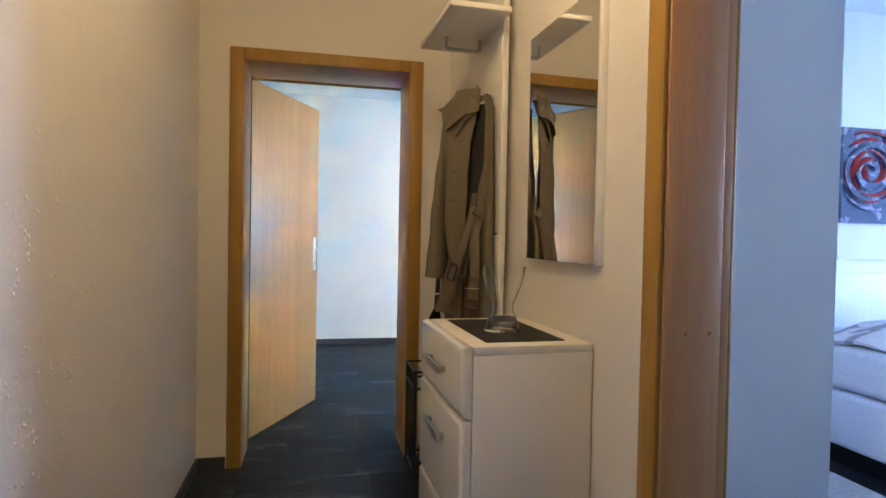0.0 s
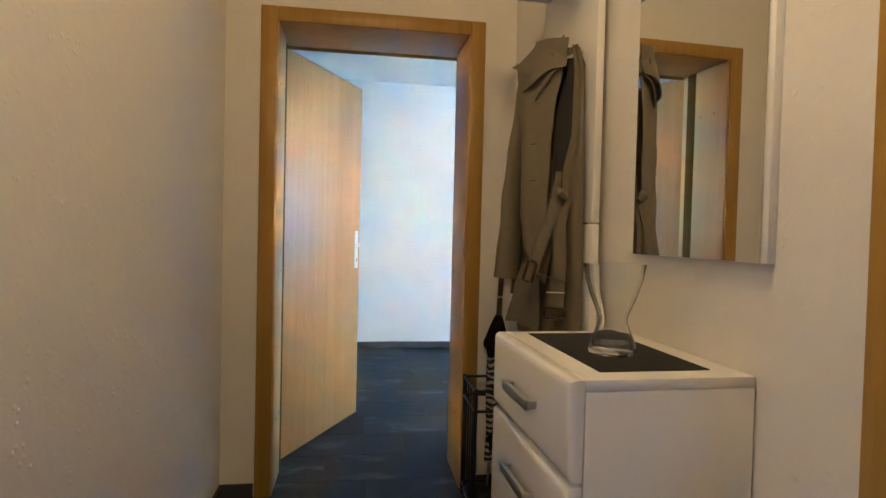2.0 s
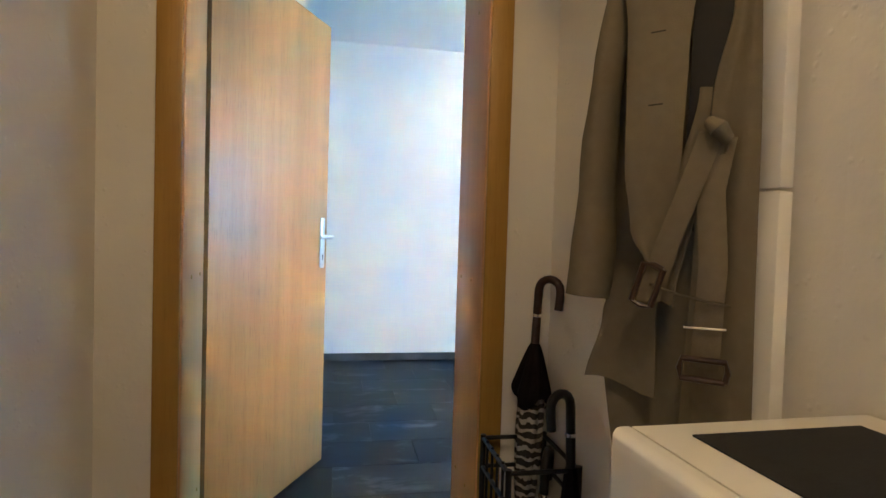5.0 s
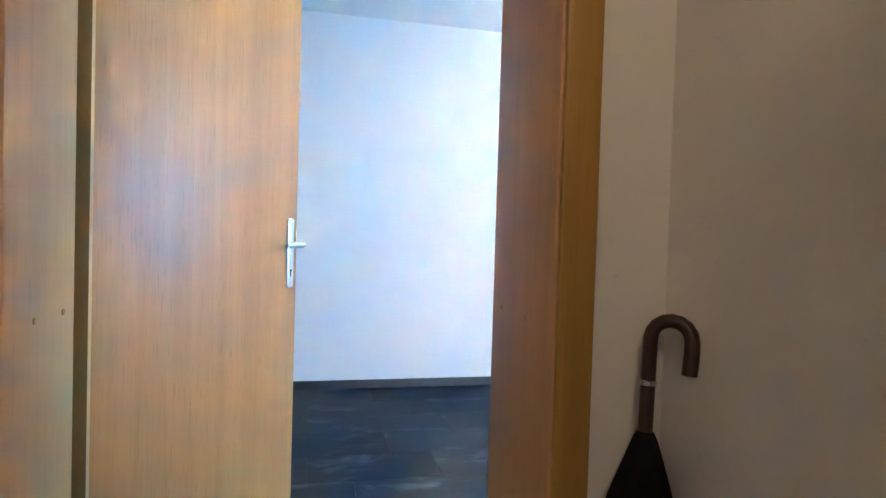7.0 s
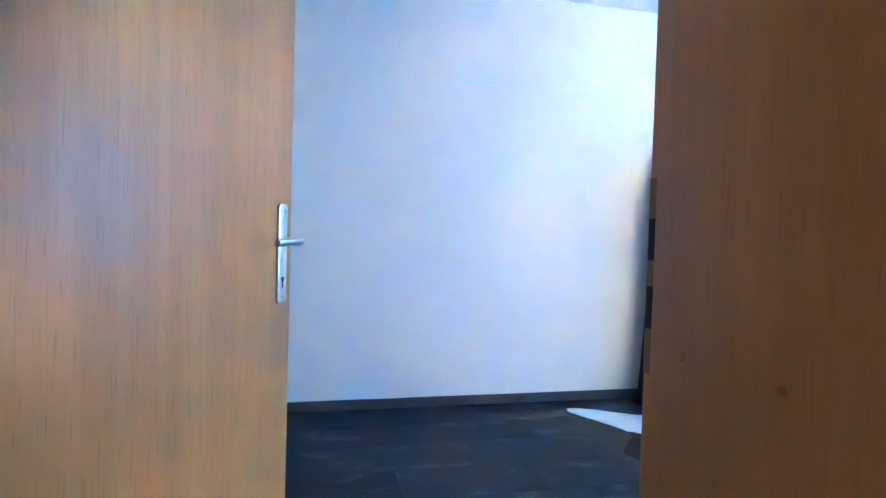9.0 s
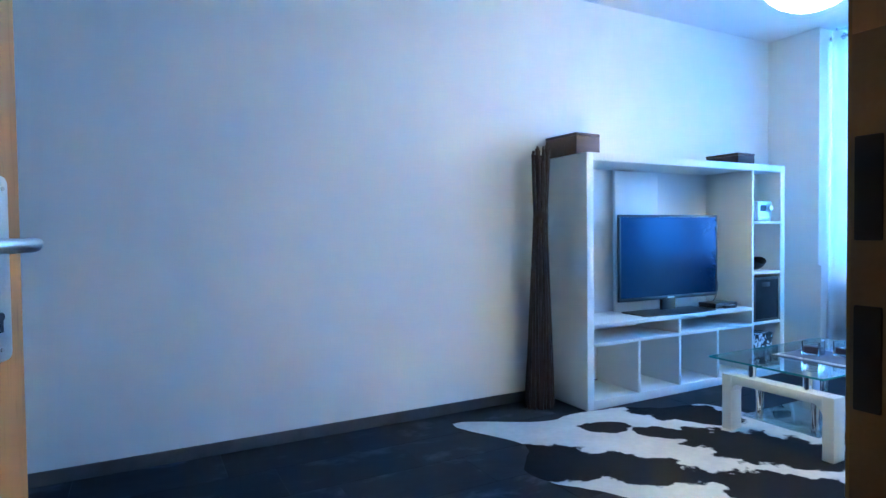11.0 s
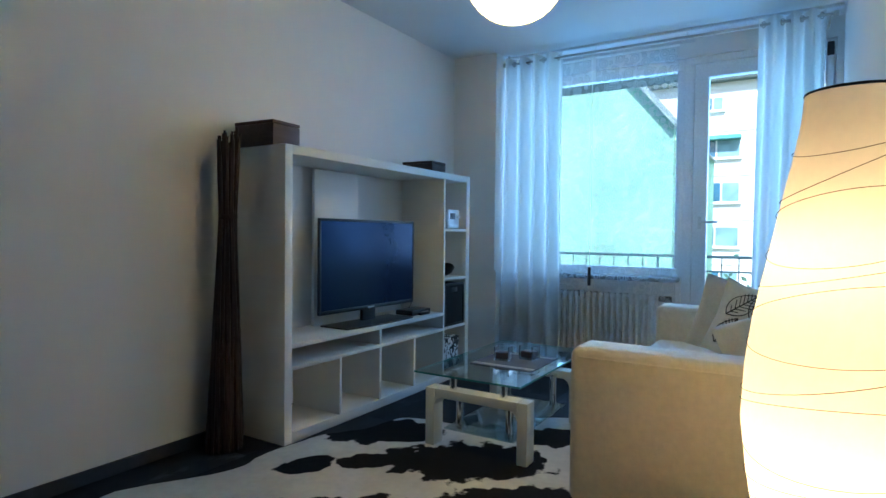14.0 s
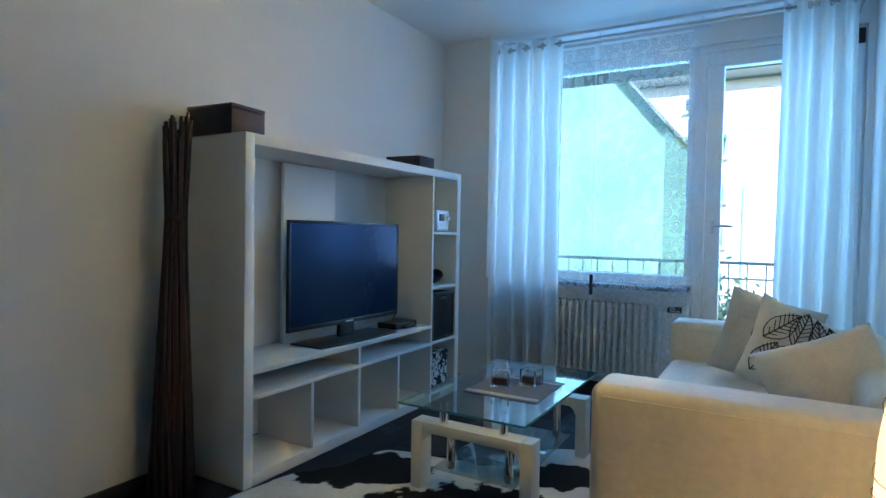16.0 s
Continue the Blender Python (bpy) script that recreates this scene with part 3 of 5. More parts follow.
def door_lining(name, label, w, h, depth, strikes):
    """Lining and trim of a doorway, along +x from the left jamb, depth along +y; the near side is y = 0."""
    d = thing(name, label, "door frame", kind="structure")
    for x0, x1, s in ((-0.02, 0.0, 1), (w, w + 0.02, -1)):
        stop = depth - 0.032 if depth < 0.2 else depth - (0.118 if s > 0 else 0.030)
        jb = part("jamb", bm_box(x0, x1, 0.0, stop, 0, h + 0.015, 0.004), LINING, d)
        xr = -0.02 if s > 0 else w + 0.013
        part("rebate", bm_box(xr, xr + 0.007, stop, depth, 0, h + 0.015, 0.001), LINING, d)
        caps = bmesh.new()
        for y in (stop * 0.38, stop * 0.80):
            for z in (0.94, 0.30, 1.75):
                screw_cap(caps, (0 if s > 0 else w, y, z), (s, 0, 0))
        part("screw_caps", caps, ARCH, jb)
    part("head", bm_box(0.0, w, 0.0, stop, h, h + 0.02, 0.003), LINING, d)
    for y0, y1 in ((-0.014, 0.0), (depth, depth + 0.014)):
        inner = 0.004 if y0 < 0 else 0.016
        for x0, x1 in ((-0.07, -inner), (w + inner + (0.016 if y0 > 0 else 0), w + 0.07)):
            part("architrave", bm_box(x0, x1, y0, y1, 0, h + 0.058, 0.006), ARCH, d)
        part("architrave", bm_box(-inner, w + inner, y0, y1, h - 0.004, h + 0.058, 0.006), ARCH, d)
    if depth > 0.2:
        # added strip: shade of the hinge gap put in as dark colour
        part("rubber_seal", bm_box(-0.0125, -0.0015, depth - 0.117, depth - 0.050, 0.0, h, 0.001), GAP_SHADE, d, "dark brown strip standing in for shade in the hinge gap")
    if strikes:
        xs = w + 0.013
        part("strike_plate", bm_box(xs - 0.0015, xs - 0.0005, stop + 0.010, depth - 0.001, 0.90, 1.15, 0.0003), STRIKE, d, "brass-toned strike plate with dark slots")
        for z0, z1 in ((0.958, 1.012), (1.045, 1.098)):
            part("strike_slot", bm_box(xs - 0.003, xs - 0.001, stop + 0.014, depth - 0.003, z0, z1, 0.0009), SEAL, d)
    return d


door_lining("door_1", "golden beech door frame into the living room", 0.80, 1.985, 0.36, True)
bed_frame = door_lining("door_2", "golden beech door frame into the bedroom", 0.82, 1.985, 0.185, True)
bed_frame.matrix_world = RIGHT @ pose(1.06, -1.777, 0, 0, 0, -90)


def door_leaf():
    """The open living room door: leaf along +x from its hinge, the hall face towards -y."""
    d = thing("door_leaf", "open beech veneer door with a steel lever handle", "door", kind="structure")
    part("leaf_panel", bm_box(0.0, 0.835, 0.0, 0.04, 0.01, 1.99, 0.002), BEECH, d)
    for face, s in ((0.0, -1), (0.04, 1)):
        plate = bm_box(0.769, 0.807, min(face, face + s * 0.006), max(face, face + s * 0.006), 0.902, 1.128)
        bmesh.ops.bevel(plate, geom=[e for e in plate.edges if abs(e.verts[0].co.y - e.verts[1].co.y) > 0.004], offset=0.011, segments=5, profile=0.5, affect="EDGES")
        rim = [e for e in plate.edges if all(abs(v.co.y - face - s * 0.006) < 1e-5 for v in e.verts)]
        bmesh.ops.bevel(plate, geom=rim, offset=0.002, segments=2, profile=0.5, affect="EDGES")
        pl = part("handle_plate", plate, ALU, d, "long satin steel escutcheon plate")
        lever = bm_tube([(0.788, face + s * 0.004, 1.043), (0.788, face + s * 0.040, 1.043), (0.786, face + s * 0.052, 1.043), (0.77, face + s * 0.056, 1.043), (0.73, face + s * 0.056, 1.043), (0.682, face + s * 0.050, 1.041)][::1],
                        [0.0105, 0.0095, 0.0090, 0.0092, 0.0090, 0.0080], 14, flat=0.72)
        part("lever", lever, ALU, d, "satin steel lever")
        slot = bm_rod((0.788, face + s * 0.0055, 0.957), (0.788, face + s * 0.0072, 0.957), 0.0055, seg=12)
        bm_box(0.7855, 0.7905, min(face + s * 0.0055, face + s * 0.0072), max(face + s * 0.0055, face + s * 0.0072), 0.938, 0.957, bm=slot)
        part("keyhole", slot, BLACK, pl)
        sc = bmesh.new()
        for x, z in ((0.779, 1.112), (0.797, 1.112), (0.788, 0.917)):
            screw_cap(sc, (x, face + s * 0.0055, z), (0, s, 0), 0.003)
        part("plate_screws", sc, STEEL, pl)
    for z in (0.25, 1.75):
        part("hinge", bm_rod((-0.008, 0.046, z), (-0.008, 0.046, z + 0.09), 0.008), STEEL, d)
    return d


leaf = door_leaf()
leaf.matrix_world = pose(-0.018, 0.351, 0, 0, 0, math.degrees(math.atan2(1.096 - 0.351, 0.349 + 0.018)))

# ---- hall ----
def dresser():
    d = thing("shoe_cabinet", "narrow cream-white shoe cabinet with glossy rounded drawer fronts", "cabinet")
    X0, X1, Y0, Y1, T = 0.708, 1.055, -1.473, -0.953, 0.862
    part("side_panel", bm_box(X0, X1, Y0, Y0 + 0.018, 0.0, T - 0.0225, 0.001), LACQUER, d)
    part("side_panel", bm_box(X0, X1, Y1 - 0.018, Y1, 0.0, T - 0.0225, 0.001), LACQUER, d)
    part("back_panel", bm_box(X1 - 0.01, X1 - 0.002, Y0 + 0.018, Y1 - 0.018, 0.02, T - 0.0225), LACQUER, d)
    part("top_panel", bm_box(X0, X1, Y0, Y1, T - 0.022, T, 0.0012), LACQUER, d)
    part("plinth", bm_box(X0 + 0.01, X1 - 0.02, Y0 + 0.02, Y1 - 0.02, 0, 0.05), LACQUER, d)
    for z0, z1 in ((0.672, T), (0.36, 0.664), (0.05, 0.352)):
        bm = bm_box(X0 - 0.032, X0 - 0.0032, Y0, Y1, z0, z1)
        es = [e for e in bm.edges if all(v.co.x < X0 - 0.02 for v in e.verts)]
        bmesh.ops.bevel(bm, geom=es, offset=0.018, segments=6, profile=0.5, affect="EDGES")
        fr = part("drawer_front" if z0 > 0.5 else "flap_front", bm, GLOSS, d, "glossy white front with rounded edges")
        zc = z1 - 0.096
        ym = (Y0 + Y1) / 2
        h = bm_box(X0 - 0.058, X0 - 0.046, ym - 0.090, ym + 0.090, zc - 0.011, zc + 0.011, 0.0025)
        for y in (ym - 0.080, ym + 0.080):
            bm_box(X0 - 0.050, X0 - 0.031, y - 0.008, y + 0.008, zc - 0.008, zc + 0.008, bm=h)
        part("handle", h, STEEL, fr, "flat brushed steel bar handle")
    return d


dresser().matrix_world = RIGHT
tagged(new("table_runner", mesh_of("table_runner", bm_box(0.760, 0.996, -1.417, -0.995, 0.862, 0.8645, 0.001), FELT)), "black felt runner lying on the shoe cabinet", "table mat").matrix_world = RIGHT


def glass_vase(at):
    v = thing("glass_vase", "clear waisted glass vase on the black runner", "vase")
    prof = [(0.0004, 0.0), (0.047, 0.0), (0.0515, 0.003), (0.0520, 0.010), (0.0475, 0.028), (0.0385, 0.052), (0.0318, 0.070), (0.0325, 0.084), (0.0420, 0.106), (0.0530, 0.134), (0.0620, 0.164), (0.0680, 0.198), (0.0677, 0.1998), (0.0664, 0.1995),
            (0.0602, 0.165), (0.0512, 0.136), (0.0392, 0.108), (0.0296, 0.085), (0.0286, 0.071), (0.0350, 0.053), (0.0430, 0.031), (0.0400, 0.018), (0.0200, 0.020), (0.0004, 0.021)]
    body = bm_lathe(prof, 48)
    for q in body.verts:
        f = max(0.0, 1 - q.co.z / 0.08)
        a = math.atan2(q.co.y, q.co.x)
        q.co.x *= 1 + 0.05 * f * math.cos(4 * a)
        q.co.y *= 1 + 0.05 * f * math.cos(4 * a)
    bmesh.ops.remove_doubles(body, verts=body.verts[:], dist=0.0002)
    bmesh.ops.recalc_face_normals(body, faces=body.faces[:])
    part("vase_body", body, CLEAR, v).visible_shadow = False
    v.location = at
    return v


glass_vase((0.905, -1.262, 0.8650))


def wall_mirror():
    m = thing("wall_mirror", "tall frameless wall mirror on a cream backing board", "mirror")
    part("backing_board", bm_box(1.0405, 1.0595, -1.508, -1.026, 1.080, 1.845, 0.002), LACQUER, m)
    part("mirror_glass", bm_box(1.0360, 1.0400, -1.497, -1.022, 1.082, 1.843), MIRROR, m, smooth=False)
    m.matrix_world = RIGHT
    return m


wall_mirror()


def coat_panel():
    p = thing("coat_rack_panel", "white wall coat rack with hat shelf, rail and hooks", "coat rack")
    part("upper_board", bm_box(0.994, 1.018, -0.852, -0.40, 1.167, 2.30, 0.002), LACQUER, p)
    part("lower_board", bm_box(0.994, 1.018, -0.852, -0.40, 0.04, 1.162, 0.002), LACQUER, p)
    for y in (-0.76, -0.50):
        part("batten", bm_box(1.018, 1.06, y, y + 0.04, 0.30, 2.20), LACQUER, p)
    part("hat_shelf", bm_box(0.762, 0.994, -0.942, -0.440, 1.965, 1.985, 0.002), LACQUER, p, "cream hat shelf")
    rail = bm_tube([(0.975, -0.62, 1.966), (0.975, -0.62, 1.925), (0.970, -0.62, 1.918), (0.84, -0.62, 1.918), (0.833, -0.62, 1.925), (0.833, -0.62, 1.966)], 0.006, 8)
    part("hanging_rail", rail, STEEL, p, "thin steel hanging rail")
    for y in (-0.75, -0.55):
        hk = bm_tube([(0.996, y, 1.70), (0.965, y, 1.685), (0.940, y, 1.672), (0.925, y, 1.682), (0.922, y, 1.70)], 0.006, 8)
        bm_lathe([(0.0003, 0), (0.009, 0.003), (0.010, 0.008), (0.007, 0.014), (0.0003, 0.016)], 12, (0.922, y, 1.697), hk)
        part("coat_hook", hk, STEEL, p)
    return p


coat_panel().matrix_world = RIGHT


def trench_coat():
    """A belted coat hung by its loop, its cloth falling in a plane turned into the hall."""
    c = thing("trench_coat", "beige belted trench coat hanging from a wall hook", "coat")
    P, W, N = Vector((0.942, -0.755, 0)), Vector((0.75, -0.66, 0)), Vector((-0.66, -0.75, 0))

    def at(s, o, z):
        return P + W * s + N * o + Vector((0, 0, z))

    def edge(rows, z):
        """The edge's place at height z, from rows of (height, place) going down."""
        if z >= rows[0][0]:
            return rows[0][1]
        for (za, sa), (zb, sb) in zip(rows, rows[1:]):
            if za >= z >= zb:
                k = (za - z) / (za - zb)
                k = k * k * (3 - 2 * k)
                return sa + (sb - sa) * k
        return rows[-1][1]

    def fall(nm, left, right, z0, z1, off, folds, depth, seed, hem=0.0, mat=TRENCH, bulge=0.0):
        def place(u, v):
            z = z0 + (z1 - z0) * v
            a, b = edge(left, z), edge(right, z)
            s = a + (b - a) * u
            o = off + bulge * math.sin(math.pi * u) + depth * (0.25 + 0.75 * v) * math.sin(math.pi * folds * u + seed + 0.9 * v) + 0.004 * noise.noise((s * 22, z * 7, seed))
            return at(s, o, z + hem * v * math.sin(math.pi * u * 1.3 + seed))
        part(nm, bm_grid(28, 44, place, 0.0035), mat, c)

    fall("coat_back", [(1.72, -0.02), (1.62, -0.08), (1.3, -0.125), (0.9, -0.135), (0.6, -0.10)], [(1.72, 0.05), (1.6, 0.085), (0.6, 0.098)], 1.71, 0.60, -0.035, 3.4, 0.012, 0.4)
    fall("coat_tail", [(1.04, -0.105), (0.95, -0.13), (0.82, -0.158)], [(1.04, -0.045), (0.82, -0.040)], 1.04, 0.835, 0.000, 1.5, 0.010, 1.0, 0.012)
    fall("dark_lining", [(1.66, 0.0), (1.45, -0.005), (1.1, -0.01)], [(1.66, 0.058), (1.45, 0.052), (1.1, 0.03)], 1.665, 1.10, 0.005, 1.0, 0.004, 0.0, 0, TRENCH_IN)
    fall("front_panel", [(1.70, 0.050), (1.62, 0.058), (1.45, 0.056), (1.30, 0.030), (1.12, 0.012), (0.6, -0.005)], [(1.70, 0.066), (1.60, 0.088), (1.2, 0.098), (0.6, 0.104)], 1.70, 0.60, 0.022, 2.2, 0.011, 2.2)
    fall("front_panel", [(1.715, -0.055), (1.64, -0.116), (1.55, -0.108), (1.40, -0.094), (1.20, -0.090), (1.10, -0.078), (1.035, -0.046)],
         [(1.715, 0.048), (1.62, 0.028), (1.50, 0.006), (1.38, -0.004), (1.22, -0.008), (1.10, -0.022), (1.035, -0.040)], 1.715, 1.035, 0.052, 1.2, 0.010, 0.9, 0, TRENCH, 0.012)
    fall("inner_fold", [(1.32, 0.012), (1.15, -0.020), (0.985, -0.060)], [(1.32, 0.030), (1.15, 0.012), (0.985, -0.015)], 1.32, 0.985, 0.036, 1.4, 0.010, 0.2, 0.008)
    sl = [at(-0.110 - 0.048 * (k / 14) ** 0.8 + 0.004 * math.sin(k * 0.6), 0.012 + 0.006 * math.sin(k * 0.5), 1.61 - 0.625 * k / 14) for k in range(15)]
    part("sleeve", bm_tube(sl, [0.024 + 0.032 * (k / 14) + 0.0025 * math.sin(k * 1.7) for k in range(15)], 16, flat=0.66), TRENCH, c)
    for side, z0 in ((0, 1.676), (1, 1.668)):
        def collar(u, v, side=side, z0=z0):
            s = -0.088 + 0.128 * u if side == 0 else -0.115 + 0.15 * u
            o = 0.012 + 0.045 * math.sin(math.pi * u * 0.9) + 0.02 * v + 0.012 * side
            return at(s, o, z0 + 0.018 * math.sin(2.2 * u - 0.3) - (0.075 + 0.015 * math.sin(5 * u)) * v - 0.082 * (1 - u) * (1 - side) - 0.02 * side * (1 - u))
        part("collar", bm_grid(18, 8, collar, 0.004), TRENCH, c)

    def lapel(u, v):
        a = Vector((0.012, 0.066, 1.678)).lerp(Vector((-0.138, 0.050, 1.650)), u)
        b = Vector((-0.010, 0.070, 1.585)).lerp(Vector((-0.138, 0.050, 1.648)), u)
        p = a.lerp(b, v)
        return at(p.x, p.y + 0.010 * math.sin(math.pi * u), p.z)
    part("lapel", bm_grid(12, 8, lapel, 0.0035), TRENCH, c)

    def belt(pts, w):
        pts = [at(*p) for p in pts]

        def place(u, v):
            f = v * (len(pts) - 1)
            i = min(int(f), len(pts) - 2)
            return pts[i].lerp(pts[i + 1], f - i) + W * (u - 0.5) * w + N * 0.004 * math.sin(3.14 * u)
        return bm_grid(4, 28, place, 0.003)

    part("belt_end", belt([(0.048, 0.046, 1.24), (0.036, 0.056, 1.16), (0.044, 0.060, 1.05), (0.038, 0.062, 0.895)], 0.040), TRENCH, c)
    part("belt_end", belt([(0.034, 0.050, 1.25), (0.010, 0.062, 1.17), (-0.020, 0.068, 1.08), (-0.045, 0.070, 0.99)], 0.036), TRENCH, c)
    part("belt_end", belt([(0.066, 0.064, 0.992), (0.040, 0.072, 0.996), (-0.005, 0.076, 1.006), (-0.040, 0.074, 1.016)], 0.010), TRENCH, c)
    part("belt_knot", bm_tube([at(0.030, 0.058, 1.262), at(0.044, 0.068, 1.250), at(0.056, 0.058, 1.235)], [0.010, 0.015, 0.010], 10), TRENCH, c)
    for s0, z, tilt in ((0.038, 0.895, 0), (-0.046, 1.015, 74)):
        a = radians(tilt)
        ring = [(0.030, -0.015), (0.033, 0), (0.030, 0.015), (-0.030, 0.015), (-0.033, 0), (-0.030, -0.015), (0.030, -0.015)]
        part("buckle", bm_tube([at(s0 + p * math.cos(a) - q * math.sin(a), 0.076, z + p * math.sin(a) + q * math.cos(a)) for p, q in ring], 0.0048, 8), HORN, c, "dark horn belt buckle")
    part("buckle_pin", bm_tube([at(0.008, 0.070, 0.955), at(0.066, 0.070, 0.957)], 0.0016, 6), LACQUER, c)
    for z in (1.40, 1.29):
        part("buttonhole", bm_tube([at(-0.055, 0.0755, z), at(-0.034, 0.0755, z + 0.001)], 0.0010, 6), TRENCH_IN, c)
    part("hanging_loop", bm_tube([at(0.0, 0.0, 1.70), at(0.004, 0.006, 1.725), at(0.012, 0.004, 1.74), at(0.02, 0.004, 1.722), at(0.018, 0.0, 1.70)], 0.003, 6), TRENCH, c)
    return c


trench_coat()


def umbrella_stand():
    s = thing("umbrella_stand", "black metal umbrella stand in the hall corner", "umbrella stand")
    X0, X1, Y0, Y1, T = 0.808, 0.988, -0.285, -0.045, 0.52
    for x in (X0, X1):
        for y in (Y0, Y1):
            part("post", bm_rod((x, y, 0), (x, y, T), 0.008), BLACK, s)
    for z in (T - 0.01, T - 0.09, 0.05):
        for a, b in (((X0, Y0), (X1, Y0)), ((X1, Y0), (X1, Y1)), ((X1, Y1), (X0, Y1)), ((X0, Y1), (X0, Y0))):
            part("rail", bm_rod((*a, z), (*b, z), 0.006), BLACK, s)
    for k in range(1, 5):
        y = Y0 + (Y1 - Y0) * k / 5
        part("bar", bm_rod((X0, y, 0.05), (X0, y, T), 0.004, seg=8), BLACK, s)
    part("tray", bm_box(X0, X1, Y0, Y1, 0.012, 0.03, 0.004), BLACK, s)
    return s


umbrella_stand()


def crook_umbrella(name, label, top, tilt, cloth_mat, crook_mat, length, r=0.055, lower_mat=None):
    u = thing(name, label, "umbrella")
    z0 = length
    crook = [(0, 0, z0 - 0.215), (0, 0, z0 - 0.045)] + [(0.032 - 0.032 * math.cos(a), 0, z0 - 0.032 + 0.032 * math.sin(a)) for a in (k * math.pi / 8 for k in range(9))] + [(0.064, 0, z0 - 0.055), (0.062, 0, z0 - 0.085)]
    part("crook_handle", bm_tube(crook, 0.012, 12), crook_mat, u, "polished brown crook handle")
    part("collar_ring", bm_lathe([(0.0125, 0), (0.0138, 0.001), (0.0138, 0.008), (0.0125, 0.009)], 16, (0, 0, z0 - 0.11)), CHROME, u)
    part("shaft", bm_rod((0, 0, 0.0), (0, 0, z0 - 0.15), 0.005), STEEL, u)
    # the folded cloth: a flaring upper flounce over a slimmer rolled lower part
    cut = 0.165 if lower_mat else z0 - 0.42

    def flounce(a, v):
        t = 2 * math.pi * a
        rr = 0.013 + r * min(1.0, v * 1.25) ** 0.8
        rr *= (1 + (0.05 + 0.10 * v) * math.sin(7 * t + 2 * v)) * (1.0 if v < 0.9 else 1.0 - 1.6 * (v - 0.9))
        return (rr * math.cos(t), rr * math.sin(t), z0 - 0.185 - v * cut - 0.018 * v * math.sin(3 * t))
    part("folded_cloth", bm_grid(84, 16, flounce), cloth_mat, u)
    if lower_mat:
        def rolled(a, v):
            t = 2 * math.pi * a
            rr = 0.020 + 0.016 * math.sin(math.pi * min(1.0, 0.25 + v)) + 0.004 * math.sin(6 * t + 3 * v)
            return (rr * math.cos(t), rr * math.sin(t), z0 - 0.30 - v * (z0 - 0.40))
        part("rolled_cloth", bm_grid(60, 20, rolled), lower_mat, u, "black and white printed cloth")
    u.matrix_world = Matrix.Translation(top) @ Euler(tilt).to_matrix().to_4x4() @ Matrix.Translation((0, 0, -z0))
    return u


crook_umbrella("umbrella", "black folded umbrella with zebra print and brown crook handle", (0.962, -0.034, 0.960), (radians(-4), radians(0.5), radians(-42)), UMBRELLA, HORN, 0.92, 0.039, STRIPED)
crook_umbrella("umbrella", "small folded black umbrella standing in the metal stand", (0.93, -0.215, 0.525), (radians(2), radians(3), radians(60)), UMBRELLA, BLACK, 0.49, 0.030)
crook_umbrella("umbrella", "small black crook umbrella standing in the metal stand", (0.962, -0.276, 0.702), (radians(2), radians(1), radians(200)), UMBRELLA, BLACK, 0.68, 0.020)

# ---- bedroom, seen through its door ----
def bed():
    b = thing("upholstered_bed", "white leather bed with tall headboard and printed bedding", "bed")
    part("bed_base", bm_box(2.95, 4.75, -2.05, -0.12, 0.12, 0.40, 0.03, 3), BEDWHITE, b)
    part("mattress", bm_box(2.955, 4.745, -2.03, -0.13, 0.405, 0.64, 0.05, 4), BEDWHITE, b)
    part("headboard", bm_box(2.86, 4.84, -0.115, -0.004, 0.12, 1.06, 0.025, 3), BEDWHITE, b)
    for x in (3.10, 4.0):
        part("headboard_cushion", bm_box(x - 0.10, x + 0.76, -0.135, -0.116, 0.66, 0.98, 0.008, 2), BEDWHITE, b)
    part("bed_plinth", bm_box(3.05, 4.65, -1.95, -0.2, 0, 0.12), BLACK, b)
    return b


bed()
duvet = bm_grid(30, 24, lambda u, v: (2.96 + 1.76 * u, -0.35 - 1.5 * v, 0.66 + 0.11 * math.sin(min(1, u * 9) * 1.57) * math.sin(min(1, v * 6) * 1.57) + 0.025 * noise.noise((u * 9, v * 8, 2))), 0.02)
tagged(new("duvet", mesh_of("duvet", duvet, DUVET)), "white duvet with grey and black circle print on the bed", "bedding")
tagged(new("bedside_rug", mesh_of("bedside_rug", bm_box(2.15, 2.88, -1.9, -0.45, 0.0, 0.012, 0.005), RUGPALE)), "pale grey rug beside the white bed", "rug")


def rose_canvas():
    c = thing("rose_canvas", "canvas print of a large red rose on slate blue", "picture")
    part("canvas", bm_box(3.455, 4.30, -0.032, -0.002, 1.283, 1.862, 0.004), ROSE_DARK, c)
    cx, cz = 3.66, 1.60
    for k in range(14):
        r = 0.035 + 0.0165 * k
        a0 = k * 2.4
        n = 14
        pts = [(cx + (r + 0.02 * (j / n)) * math.cos(a0 + 2.3 * j / n), -0.034, cz + 0.92 * (r + 0.02 * (j / n)) * math.sin(a0 + 2.3 * j / n)) for j in range(n + 1)]
        pts = [p for p in pts if 3.47 < p[0] < 4.28 and 1.30 < p[2] < 1.85]
        if len(pts) > 3:
            part("petal", bm_tube(pts, [0.008 + 0.020 * math.sin(math.pi * j / (len(pts) - 1)) for j in range(len(pts))], 8, flat=0.12), ROSE_RED if k % 4 else ROSE_DARK, c)
    return c


rose_canvas()

